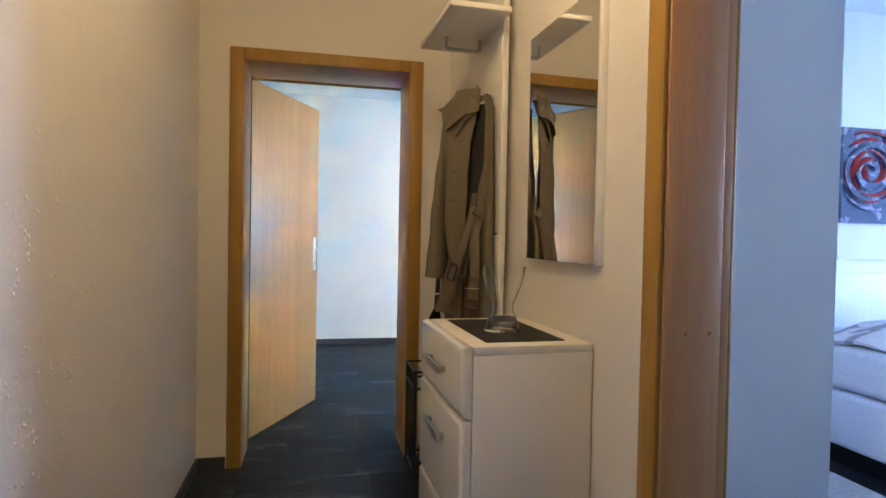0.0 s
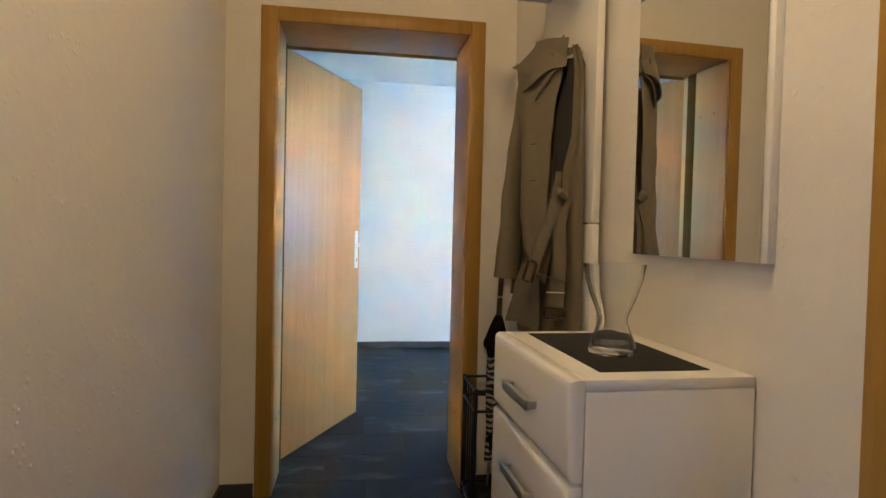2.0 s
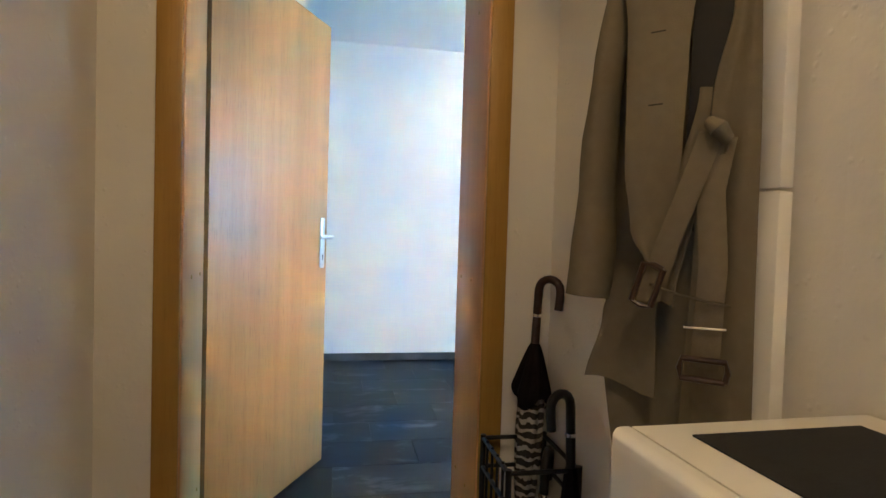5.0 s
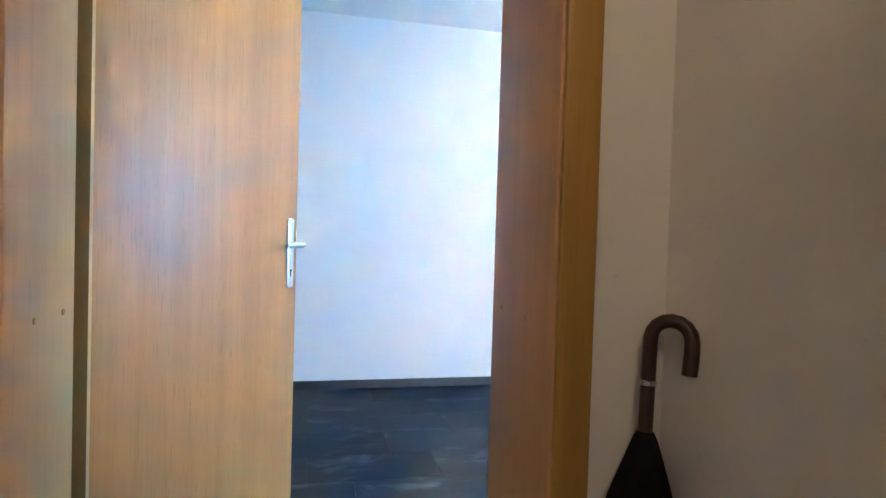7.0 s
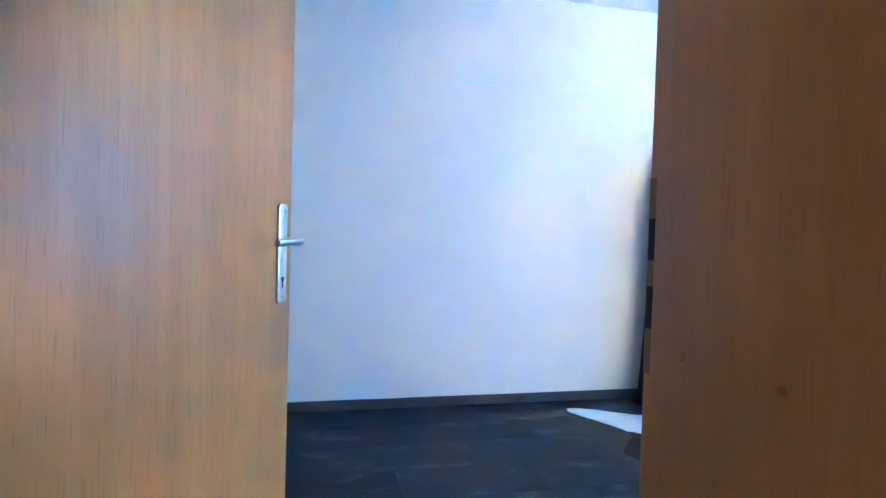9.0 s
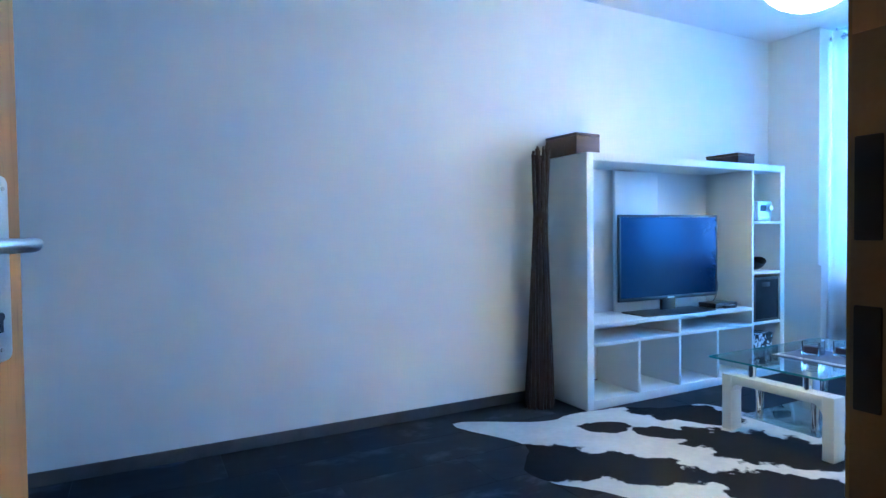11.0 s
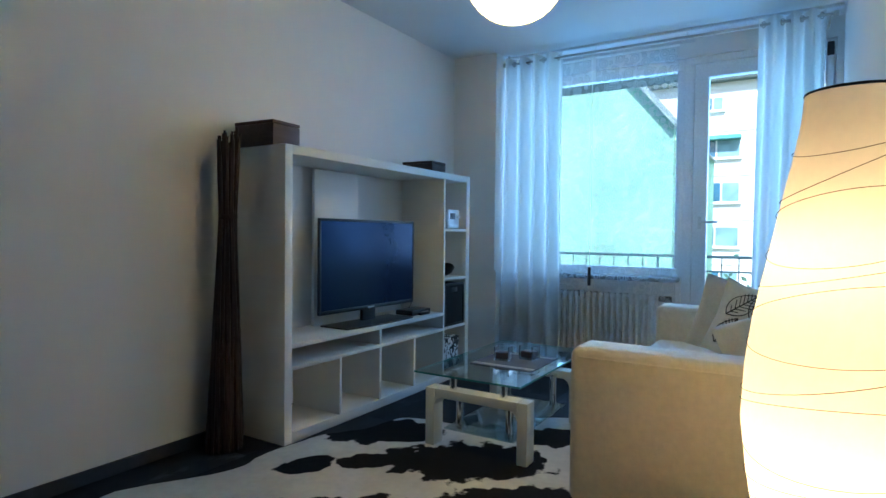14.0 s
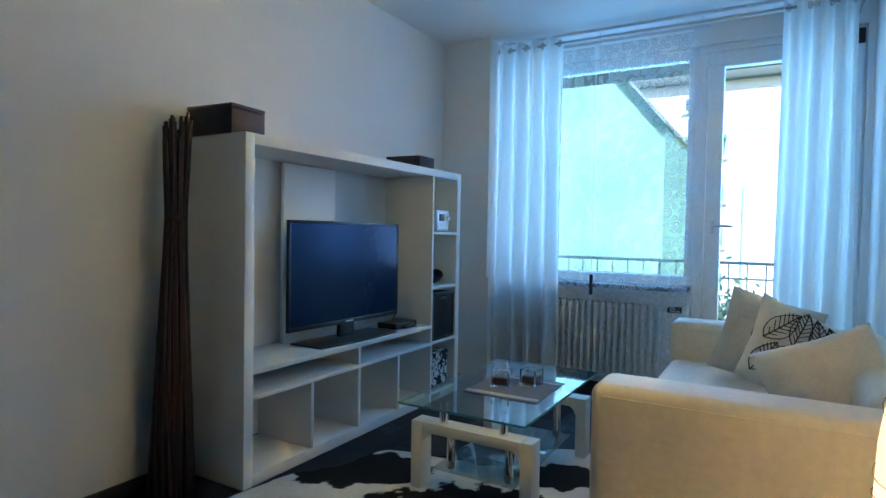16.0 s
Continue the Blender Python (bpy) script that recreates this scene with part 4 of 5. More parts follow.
# ---- living room ----
# the living room's things are laid out at 1 : 1.0306 and set to full size together, from the door's side
LIVING = Matrix(((1.0306, 0, 0, -0.0542), (0, 1.0306, 0, -0.0846), (0, 0, 1.0306, 0), (0, 0, 0, 1)))
earlier = set(scene.objects)
def tv_shelf():
    s = thing("tv_storage_unit", "large white open television storage unit against the wall", "shelf")
    X, Y, W, D, T = 2.75, 2.765, 1.825, 0.361, 1.47

    def board(nm, x0, x1, z0, z1, y0=0.0, y1=D, mat=FOIL):
        part(nm, bm_box(X + x0, X + x1, Y + y0, Y + y1, z0, z1, 0.0012), mat, s)
    board("side_panel", 0, 0.048, 0, T)
    board("side_panel", W - 0.048, W, 0, T)
    board("top_panel", 0.048, W - 0.048, T - 0.045, T)
    board("bottom_panel", 0.048, W - 0.048, 0.0, 0.052)
    cx = 1.463
    board("upright", cx, cx + 0.018, 0.052, T - 0.045)
    board("tv_shelf_board", 0.048, cx, 0.470, 0.492)
    board("lower_shelf_board", 0.048, cx, 0.362, 0.380)
    board("divider", 0.746, 0.764, 0.380, 0.470)
    for x in (0.395, 0.746, 1.105):
        board("divider", x, x + 0.018, 0.052, 0.362)
    for z in (0.365, 0.714, 1.062):
        board("column_shelf", cx + 0.018, W - 0.048, z, z + 0.018)
    board("back_board", 0.515, 0.905, 0.492, 1.415, D - 0.052, D - 0.030)
    board("back_panel", 0.05, cx, 0.054, 0.36, D - 0.008, D - 0.002)
    return s


tv_shelf()


def television():
    t = thing("television", "black flat-screen television on a wide glossy stand", "television")
    w, h = 0.872, 0.545
    part("tv_back", bm_box(-w / 2 + 0.03, w / 2 - 0.03, 0.018, 0.055, 0.10, h + 0.05, 0.012, 2), BLACK, t)
    for x0, x1, z0, z1 in ((-w / 2, w / 2, 0.085, 0.107), (-w / 2, w / 2, 0.085 + h - 0.015, 0.085 + h), (-w / 2, -w / 2 + 0.014, 0.107, 0.07 + h), (w / 2 - 0.014, w / 2, 0.107, 0.07 + h)):
        part("bezel", bm_box(x0, x1, 0.0, 0.02, z0, z1, 0.003), BLACK, t)
    part("screen", bm_box(-w / 2 + 0.012, w / 2 - 0.012, 0.003, 0.018, 0.10, 0.075 + h), SCREEN, t, "dark glossy screen", False)
    part("stand_neck", bm_box(-0.06, 0.06, 0.015, 0.04, 0.012, 0.13, 0.006), BLACK, t)
    foot = bm_grid(16, 6, lambda u, v: ((u - 0.5) * 0.62, -0.09 + 0.21 * v - 0.02 * (1 - (2 * u - 1) ** 2) * (1 - v), 0.006 + 0.008 * (1 - (2 * u - 1) ** 2) * math.sin(math.pi * v)), 0.008)
    part("stand_foot", foot, BLACK, t)
    part("logo_bar", bm_box(-0.03, 0.03, -0.001, 0.001, 0.092, 0.099), ALU, t)
    t.matrix_world = pose(3.572, 2.893, 0.494, 0, 0, -2)
    return t


television()


def receiver():
    r = thing("set_top_box", "small black receiver box with cable beside the television", "receiver")
    part("case", bm_box(3.93, 4.15, 2.83, 2.97, 0.494, 0.528, 0.004), BLACK, r)
    part("power_plug", bm_box(3.99, 4.10, 2.80, 2.825, 0.494, 0.514, 0.004), BLACK, r)
    pts = [(4.03 + 0.075 * math.sin(a), 2.95, 0.63 + 0.11 * math.cos(a)) for a in (k * math.pi / 10 for k in range(11))]
    part("cable", bm_tube([(3.98, 3.0, 0.74)] + pts + [(4.0, 2.96, 0.52)], 0.003, 6), BLACK, r)
    return r


receiver()
tagged(new("antenna_cable", mesh_of("antenna_cable", bm_tube([(2.80, 3.122, 1.36), (2.95, 3.122, 1.29), (3.07, 3.122, 1.22)], 0.003, 6), BLACK)), "thin dark cable along the wall behind the shelf", "cable")
tagged(new("power_cable", mesh_of("power_cable", bm_tube([(3.50, 3.122, 1.17), (3.70, 3.122, 1.12), (3.95, 3.122, 1.08), (4.16, 3.122, 1.11)], 0.003, 6), BLACK)), "thin dark power cable hanging behind the television", "cable")


def wooden_box(at, w, d, h, turn=0.0):
    b = thing("wooden_box", "dark wenge wooden box with lid on the shelf unit", "box", "boxes on the shelf unit")
    part("box_body", bm_box(-w / 2, w / 2, -d / 2, d / 2, 0, h - 0.018, 0.003), WENGE, b)
    part("lid", bm_box(-w / 2 - 0.001, w / 2 + 0.001, -d / 2 - 0.001, d / 2 + 0.001, h - 0.016, h, 0.003), WENGE, b)
    b.matrix_world = pose(*at, 0, 0, turn)
    return b


wooden_box((2.835, 2.985, 1.47), 0.19, 0.26, 0.125, 4)
wooden_box((4.285, 2.985, 1.47), 0.19, 0.25, 0.088, 2)


def reed_bundle():
    """Tall dark canes tied near the top, standing on the floor by the shelf."""
    b = thing("cane_bundle", "tall bundle of dark brown canes tied at the waist", "decoration")
    rng = random.Random(4)
    for k in range(96):
        a, q = rng.uniform(0, 6.283), math.sqrt(rng.random())
        h = 1.50 + rng.uniform(-0.09, 0.02) + (0.03 if k % 17 == 0 else 0)
        pts = []
        for j in range(10):
            z = h * j / 9
            r = 0.036 + (0.054 * (1 - z / 1.10) if z < 1.10 else 0.020 * (z - 1.10) / 0.40)
            tw = a + 0.35 * math.sin(z * 2 + k)
            pts.append((2.600 - 0.022 * (1 - z / 1.5) + q * r * math.cos(tw), 2.985 + 0.8 * q * r * math.sin(tw), 0.001 + z))
        part("cane", bm_tube(pts, [0.0085] * 9 + [0.006], 6), DARKWOOD, b)
    part("binding", bm_lathe([(0.041, 0), (0.0435, 0.004), (0.0435, 0.022), (0.041, 0.026)], 20, (2.595, 2.985, 1.10)), DARKWOOD, b)
    return b


reed_bundle()


def shelf_clutter():
    r = thing("clock_radio", "small silver clock radio on the column shelf", "radio")
    part("radio_case", bm_box(4.325, 4.485, 2.80, 2.90, 1.0805, 1.222, 0.012, 3), SILVER, r)
    part("radio_display", bm_box(4.355, 4.42, 2.797, 2.802, 1.150, 1.195, 0.002), BLACK, r)
    part("radio_knob", bm_rod((4.455, 2.802, 1.172), (4.455, 2.785, 1.172), 0.016, seg=20), CHROME, r)
    part("radio_bars", bm_box(4.345, 4.47, 2.797, 2.802, 1.105, 1.112), ALU, r)
    g = thing("dark_bowl", "black wavy-edged bowl on the column shelf", "bowl")
    wave = bm_lathe([(0.0005, 0.0), (0.05, 0.003), (0.085, 0.03), (0.105, 0.07)], 36)
    for v in wave.verts:
        if v.co.z > 0.02:
            v.co.z += 0.022 * math.cos(2 * math.atan2(v.co.y, v.co.x)) * v.co.z / 0.07
    bmesh.ops.solidify(wave, geom=wave.faces[:], thickness=0.005)
    part("bowl_body", wave, BLACK, g)
    g.location = (4.40, 2.91, 0.7335)
    c = thing("storage_crate", "black fabric storage crate in the column shelf", "crate")
    part("crate_front", bm_box(4.243, 4.515, 2.775, 2.785, 0.385, 0.690, 0.002), FELT, c)
    part("crate_body", bm_box(4.245, 4.513, 2.785, 3.08, 0.385, 0.685, 0.002), FELT, c)
    for a in ((4.243, 4.515, 0.385, 0.40), (4.243, 4.515, 0.675, 0.69), (4.243, 4.258, 0.40, 0.675), (4.50, 4.515, 0.40, 0.675)):
        part("crate_rim", bm_box(a[0], a[1], 2.769, 2.775, a[2], a[3], 0.002), BLACK, c)
    part("grip_hole", bm_box(4.335, 4.42, 2.7735, 2.776, 0.625, 0.655, 0.001), BLACK, c)
    k = thing("gift_box", "white box with black cow print in the lowest compartment", "box")
    part("box_body", bm_box(4.27, 4.49, 2.80, 3.0, 0.0525, 0.240, 0.003), COWBOX, k)
    part("lid", bm_box(4.266, 4.494, 2.796, 3.004, 0.2405, 0.292, 0.003), COWBOX, k)


shelf_clutter()


def cowhide_rug():
    """A hide with leg lobes; its outline is a rounded shape with four pulled-out corners."""
    cx, cy = 2.86, 2.06
    legs = ((135, 0.42, 7), (172, 0.16, 16), (206, 0.10, 16), (-20, 0.34, 16), (-78, 0.28, 18), (40, 0.10, 18))
    n, m = 160, 14

    def place(u, v):
        a = 2 * math.pi * u
        deg = math.degrees(a)
        r = 0.70 / math.sqrt((math.cos(a + 0.7) / 1.20) ** 2 + (math.sin(a + 0.7) / 0.86) ** 2)
        for la, amp, wid in legs:
            d = (deg - la + 180) % 360 - 180
            r += amp * math.exp(-(d / wid) ** 2)
        r += 0.035 * noise.noise((math.cos(a) * 3, math.sin(a) * 3, 5)) + 0.012 * noise.noise((math.cos(a) * 14, math.sin(a) * 14, 1))
        x, y = cx + v * r * math.cos(a), cy + v * r * math.sin(a)
        z = 0.0045 + 0.0025 * (1 - v ** 8) + 0.004 * max(0, noise.noise((x * 2.5, y * 2.5, 3))) * (1 - v)
        return (x, min(y, 3.10), z)
    bm = bm_grid(n, m, place)
    bmesh.ops.remove_doubles(bm, verts=bm.verts[:], dist=0.0004)
    return tagged(new("cowhide_rug", mesh_of("cowhide_rug", bm, HIDE)), "black and white cowhide rug lying on the floor", "rug")


cowhide_rug()


def coffee_table():
    t = thing("coffee_table", "glass coffee table with white frame legs and chrome posts", "table")
    X0, X1, Y0, Y1, T = 3.055, 4.018, 1.662, 2.212, 0.388
    top = part("glass_top", bm_box(X0, X1, Y0, Y1, T - 0.010, T), TABLE_GLASS, t, "thick clear glass top", False)
    top.visible_shadow = False
    for a in ((X0, X1, Y0 - 0.0012, Y0 + 0.0005), (X0, X1, Y1 - 0.0005, Y1 + 0.0012), (X0 - 0.0012, X0 + 0.0005, Y0, Y1), (X1 - 0.0005, X1 + 0.0012, Y0, Y1)):
        part("glass_edge", bm_box(*a, T - 0.009, T - 0.001), GLASS_EDGE, top)
    low = part("glass_shelf", bm_box(X0 + 0.13, X1 - 0.13, Y0 + 0.09, Y1 - 0.09, 0.085, 0.093, 0.002), TABLE_GLASS, t, "clear glass lower shelf")
    low.visible_shadow = False
    for x in (X0 + 0.092, X1 - 0.177):
        gate = bmesh.new()
        bm_box(x, x + 0.085, Y0 + 0.005, Y0 + 0.055, 0.0, 0.289, 0.004, 2, gate)
        bm_box(x, x + 0.085, Y1 - 0.055, Y1 - 0.005, 0.0, 0.289, 0.004, 2, gate)
        bm_box(x + 0.0005, x + 0.0845, Y0 + 0.056, Y1 - 0.056, 0.246, 0.2888, 0.003, 2, gate)
        for y, s in ((Y0 + 0.055, 1), (Y1 - 0.055, -1)):
            w = [gate.verts.new((xx, y + s * a, 0.246 - b)) for xx in (x + 0.001, x + 0.084) for a, b in ((-0.001, -0.002), (0.035, -0.002), (0.012, 0.012), (-0.001, 0.04))]
            for q in ((0, 1, 2, 3), (7, 6, 5, 4), (1, 5, 6, 2), (2, 6, 7, 3)):
                gate.faces.new([w[i] for i in q])
        part("frame_leg", gate, FOIL, t, "white lacquered frame leg")
        for y in (Y0 + 0.14, Y1 - 0.14):
            p = part("chrome_post", bm_rod((x + 0.042, y, 0.289), (x + 0.042, y, T - 0.010), 0.019, seg=20), CHROME, t)
            s = 1 if x < 3.5 else -1
            part("chrome_post", bm_rod((x + 0.042 + s * 0.062, y, 0.080), (x + 0.042 + s * 0.062, y, 0.270), 0.019, seg=20), CHROME, t)
    return t


coffee_table()
pm = tagged(new("placemat", mesh_of("placemat", bm_box(-0.185, 0.185, -0.168, 0.168, 0, 0.003, 0.001), GREYFELT)), "grey woven placemat on the glass table", "placemat")
for x in (-0.160, -0.140, 0.140, 0.160):
    part("woven_stripe", bm_box(x - 0.003, x + 0.003, -0.166, 0.166, 0.0031, 0.0036), FOIL, pm, "thin white woven stripe")
pm.matrix_world = pose(3.515, 1.895, 0.3885, 0, 0, 0)


def candle_glass(at):
    c = thing("candle_glass", "square tea light glass with dark wax", "candle holder", "candle glasses on the table")
    s, h = 0.040, 0.070
    g = bmesh.new()
    for a in ((-s, s, -s, -s + 0.006), (-s, s, s - 0.006, s), (-s, -s + 0.006, -s + 0.006, s - 0.006), (s - 0.006, s, -s + 0.006, s - 0.006), (-s + 0.006, s - 0.006, -s + 0.006, s - 0.006)):
        bm_box(*a, 0, 0.008 if a[0] > -s and a[1] < s and a[2] > -s and a[3] < s else h, 0.001, 1, g)
    part("glass_body", g, CLEAR, c).visible_shadow = False
    part("wax", bm_box(-s + 0.007, s - 0.007, -s + 0.007, s - 0.007, 0.009, 0.042, 0.003), CANDLE, c, "dark wax filling")
    c.matrix_world = pose(*at, 0, 0, 12)
    return c


cg = candle_glass((3.50, 1.955, 0.392))
copy_thing(cg, pose(3.595, 1.850, 0.392, 0, 0, -6))


def cushion_mesh(w, h, t, seed, n=22):
    def place(side):
        def f(u, v):
            a, b = 2 * u - 1, 2 * v - 1
            puff = max(0.0, (1 - a ** 4) * (1 - b ** 4)) ** 0.55
            k = 1 - 0.07 * (1 - abs(a)) * abs(b) ** 2
            l = 1 - 0.07 * (1 - abs(b)) * abs(a) ** 2
            return (a * w / 2 * l, side * (t / 2 * puff + 0.006 * noise.noise((a * 2, b * 2, seed)) * puff), b * h / 2 * k)
        return f
    bm = bm_grid(n, n, place(1))
    bm_grid(n, n, place(-1), bm=bm)
    bmesh.ops.remove_doubles(bm, verts=bm.verts[:], dist=0.0005)
    return bm


def sofa():
    s = thing("sofa", "cream leatherette two-seat sofa with wide padded arms", "sofa")
    X0, X1, Y0, Y1 = 2.875, 4.62, 0.437, 1.385

    def soft(x0, x1, y0, y1, z0, z1, r):
        b = bm_box(x0, x1, y0, y1, z0, z1, r, 5)
        return b
    part("armrest", soft(X0, X0 + 0.21, Y0, Y1, 0.03, 0.625, 0.038), LEATHER, s, "wide padded cream armrest")
    part("armrest", soft(X1 - 0.21, X1, Y0, Y1, 0.03, 0.625, 0.038), LEATHER, s, "wide padded cream armrest")
    part("backrest", soft(X0 + 0.19, X1 - 0.19, Y0 + 0.02, Y0 + 0.24, 0.03, 0.66, 0.07), LEATHER, s)
    part("base", soft(X0 + 0.205, X1 - 0.205, Y0 + 0.2, Y1 - 0.03, 0.03, 0.27, 0.02), LEATHER, s)
    m = (X0 + X1) / 2
    for a, b in ((X0 + 0.212, m - 0.002), (m + 0.002, X1 - 0.212)):
        part("seat_cushion", soft(a, b, Y0 + 0.22, Y1 - 0.01, 0.272, 0.43, 0.045), LEATHER, s)
    for a, b in ((X0, X0 + 0.21), (X1 - 0.21, X1)):
        pts = [(a - 0.0002, Y0 + 0.04, 0.590), (a - 0.0002, Y1 - 0.04, 0.590)]
        part("piping", bm_tube(pts, 0.0028, 8), LEATHER, s)
    for x in (X0 + 0.06, X1 - 0.06):
        for y in (Y0 + 0.06, Y1 - 0.08):
            part("foot", bm_rod((x, y, 0), (x, y, 0.045), 0.018, 0.024, 12), BLACK, s)
    return s


sofa()


def cushions():
    a = thing("quilted_cushion", "ivory quilted cushion leaning in the sofa corner", "cushion")
    part("cushion_cover", cushion_mesh(0.40, 0.40, 0.14, 1), QUILT, a)
    a.matrix_world = pose(4.17, 0.93, 0.605, -14, 16, -84)
    b = thing("leaf_cushion", "white cushion with black leaf line print", "cushion")
    cover = part("cushion_cover", cushion_mesh(0.42, 0.42, 0.14, 2), LEAFWHITE, b)
    inkb = bmesh.new()

    def on(x, z, lift):
        p, q = x / 0.21, z / 0.21
        return (x, lift * (0.07 * max(0.0, (1 - p ** 4) * (1 - q ** 4)) ** 0.55 + 0.0035), z)
    for ox, oz, ang, ln in ((-0.17, -0.17, 70, 0.17), (-0.06, -0.18, 60, 0.20), (0.05, -0.18, 95, 0.18), (0.16, -0.17, 115, 0.17), (-0.17, -0.01, 55, 0.20), (-0.05, 0.00, 80, 0.19), (0.07, -0.01, 105, 0.19), (0.17, 0.0, 120, 0.19), (-0.12, -0.06, 20, 0.12), (0.02, 0.04, 35, 0.15)):
        ca, sa = math.cos(radians(ang)), math.sin(radians(ang))
        for lift in (1, -1):
            bm_tube([on(ox + ca * ln * k / 8, oz + sa * ln * k / 8, lift) for k in range(9)], 0.0028, 5, inkb)
            for sgn in (-1, 1):
                edge = []
                for k in range(9):
                    wd = sgn * ln * 0.24 * math.sin(math.pi * (k / 8) ** 0.8)
                    edge.append((ox + ca * ln * k / 8 - sa * wd, oz + sa * ln * k / 8 + ca * wd))
                if all(abs(u) < 0.19 and abs(w) < 0.19 for u, w in edge):
                    bm_tube([on(u, w, lift) for u, w in edge], 0.0026, 4, inkb)
            for k in range(1, 8):
                for sgn in (-1, 1):
                    L = ln * 0.30 * math.sin(math.pi * (k / 8) ** 0.8)
                    d = radians(ang + sgn * 42)
                    x, z = ox + ca * ln * k / 8, oz + sa * ln * k / 8
                    q = [(x + math.cos(d) * L * j / 3, z + math.sin(d) * L * j / 3) for j in range(4)]
                    if all(abs(u) < 0.185 and abs(w) < 0.185 for u, w in q):
                        bm_tube([on(u, w, lift) for u, w in q], 0.0022, 4, inkb)
    part("leaf_print", inkb, LEAFINK, cover, "black leaf outlines")
    b.matrix_world = pose(3.84, 0.83, 0.610, -22, 26, -70) @ Matrix.Scale(0.90, 4)
    c = thing("satin_cushion", "cream shiny cushion against the near armrest", "cushion")
    part("cushion_cover", cushion_mesh(0.40, 0.34, 0.16, 3), FUR, c)
    c.matrix_world = pose(3.52, 0.735, 0.575, -28, -22, -84)


cushions()


def paper_lamp():
    """Tall paper floor lamp: swelling column shade with wound cane ribs on a low foot."""
    l = thing("floor_lamp", "lit tall white paper floor lamp with wound ribs", "floor lamp")
    x, y = LAMP_AT
    prof = [(0.110, 0.06), (0.140, 0.18), (0.170, 0.30), (0.198, 0.42), (0.222, 0.54), (0.236, 0.66), (0.232, 0.77), (0.213, 0.88), (0.186, 1.00), (0.160, 1.11), (0.132, 1.22), (0.114, 1.30), (0.106, 1.36)]
    prof = [(r * LAMP_R, z * LAMP_Z) for r, z in prof]
    bm = bm_lathe(prof, 48, (x, y, 0))
    for v in bm.verts:
        k = 0.0035 * noise.noise((v.co.x * 9, v.co.y * 9, v.co.z * 7))
        v.co.x += k * (v.co.x - x) / 0.2
        v.co.y += k * (v.co.y - y) / 0.2
    shade = part("shade", bm, PAPER_BIG, l, "glowing crinkled white paper shade")

    def radius(z):
        for (r0, z0), (r1, z1) in zip(prof, prof[1:]):
            if z0 <= z <= z1:
                return r0 + (r1 - r0) * (z - z0) / (z1 - z0)
        return prof[-1][0]
    zt = prof[-1][1]
    for k in range(17):
        zc = 0.16 + (zt - 0.26) * k / 16
        amp, ph, up = (0.055 if k % 2 else 0.035), k * 2.1, (1 if k % 3 else -1)
        pts = []
        for j in range(41):
            a = 2 * math.pi * j / 40
            z = min(max(zc + up * amp * math.sin(a + ph), prof[0][1] + 0.003), zt - 0.003)
            pts.append((x + (radius(z) + 0.0028) * math.cos(a), y + (radius(z) + 0.0028) * math.sin(a), z))
        part("rib", bm_tube(pts, 0.0008, 5, caps=False), CANE_RIB, shade)
    part("top_ring", bm_lathe([(prof[-1][0] + 0.003 * math.cos(a), zt + 0.003 * math.sin(a)) for a in (k * math.pi / 4 for k in range(9))], 48, (x, y, 0)), SEAM, shade)
    part("foot_plate", bm_lathe([(0.0005, 0.0), (0.14, 0.0), (0.145, 0.006), (0.14, 0.014), (0.0005, 0.018)], 40, (x, y, 0)), BLACK, l)
    part("lamp_pole", bm_rod((x, y, 0.016), (x, y, 0.95), 0.008), STEEL, l)
    for k in range(4):
        a = k * math.pi / 2
        part("leg", bm_rod((x + 0.10 * math.cos(a), y + 0.10 * math.sin(a), 0.012), (x + prof[0][0] * math.cos(a), y + prof[0][0] * math.sin(a), prof[0][1]), 0.004, seg=8), STEEL, l)
    for z in (0.55, 1.0):
        bulb = bm_lathe([(0.0005, -0.055), (0.013, -0.05), (0.014, -0.02), (0.028, 0.015), (0.030, 0.035), (0.020, 0.058), (0.0005, 0.066)], 20, (x + 0.03, y, z * LAMP_Z))
        part("bulb", bulb, LACQUER, l).visible_shadow = False
    return l


LAMP_AT, LAMP_R, LAMP_Z = (2.235, 0.568), 0.82, 0.985
paper_lamp()
for z, p in ((0.55, 3.6), (0.98, 1.2)):
    point_lamp("floor_lamp_bulb", (LAMP_AT[0] - 0.02, LAMP_AT[1] + 0.02, z), p, (1.0, 0.735, 0.37), 0.03)


def pendant_lamp():
    p = thing("pendant_lamp", "round white paper lantern hanging from the ceiling", "pendant lamp")
    x, y, z, r = 3.01, 1.69, 2.135, 0.215
    prof = []
    for k in range(29):
        a = -math.pi / 2 + 0.30 + (math.pi - 0.60) * k / 28
        ripple = 1 - 0.012 * (k % 2)
        prof.append((r * math.cos(a) * ripple, 0.96 * r * math.sin(a)))
    sh = part("lantern_shade", bm_lathe(prof, 48, (x, y, z)), PAPER_PENDANT, p, "glowing ribbed paper globe")
    for k in range(2, 28, 2):
        rr, zz = prof[k]
        part("wire_rib", bm_lathe([(rr + 0.0012 + 0.001 * math.cos(q), zz + 0.001 * math.sin(q)) for q in (j * math.pi / 2 for j in range(5))], 48, (x, y, z)), SEAM, sh)
    part("cord", bm_rod((x, y, z + 0.10), (x, y, H), 0.003, seg=8), LACQUER, p)
    part("ceiling_rose", bm_lathe([(0.05, 0), (0.05, -0.02), (0.03, -0.04), (0.0005, -0.045)], 24, (x, y, H)), LACQUER, p)
    return p


pendant_lamp()
point_lamp("pendant_bulb", (3.01, 1.69, 2.13), 13.5, WARM, 0.04)


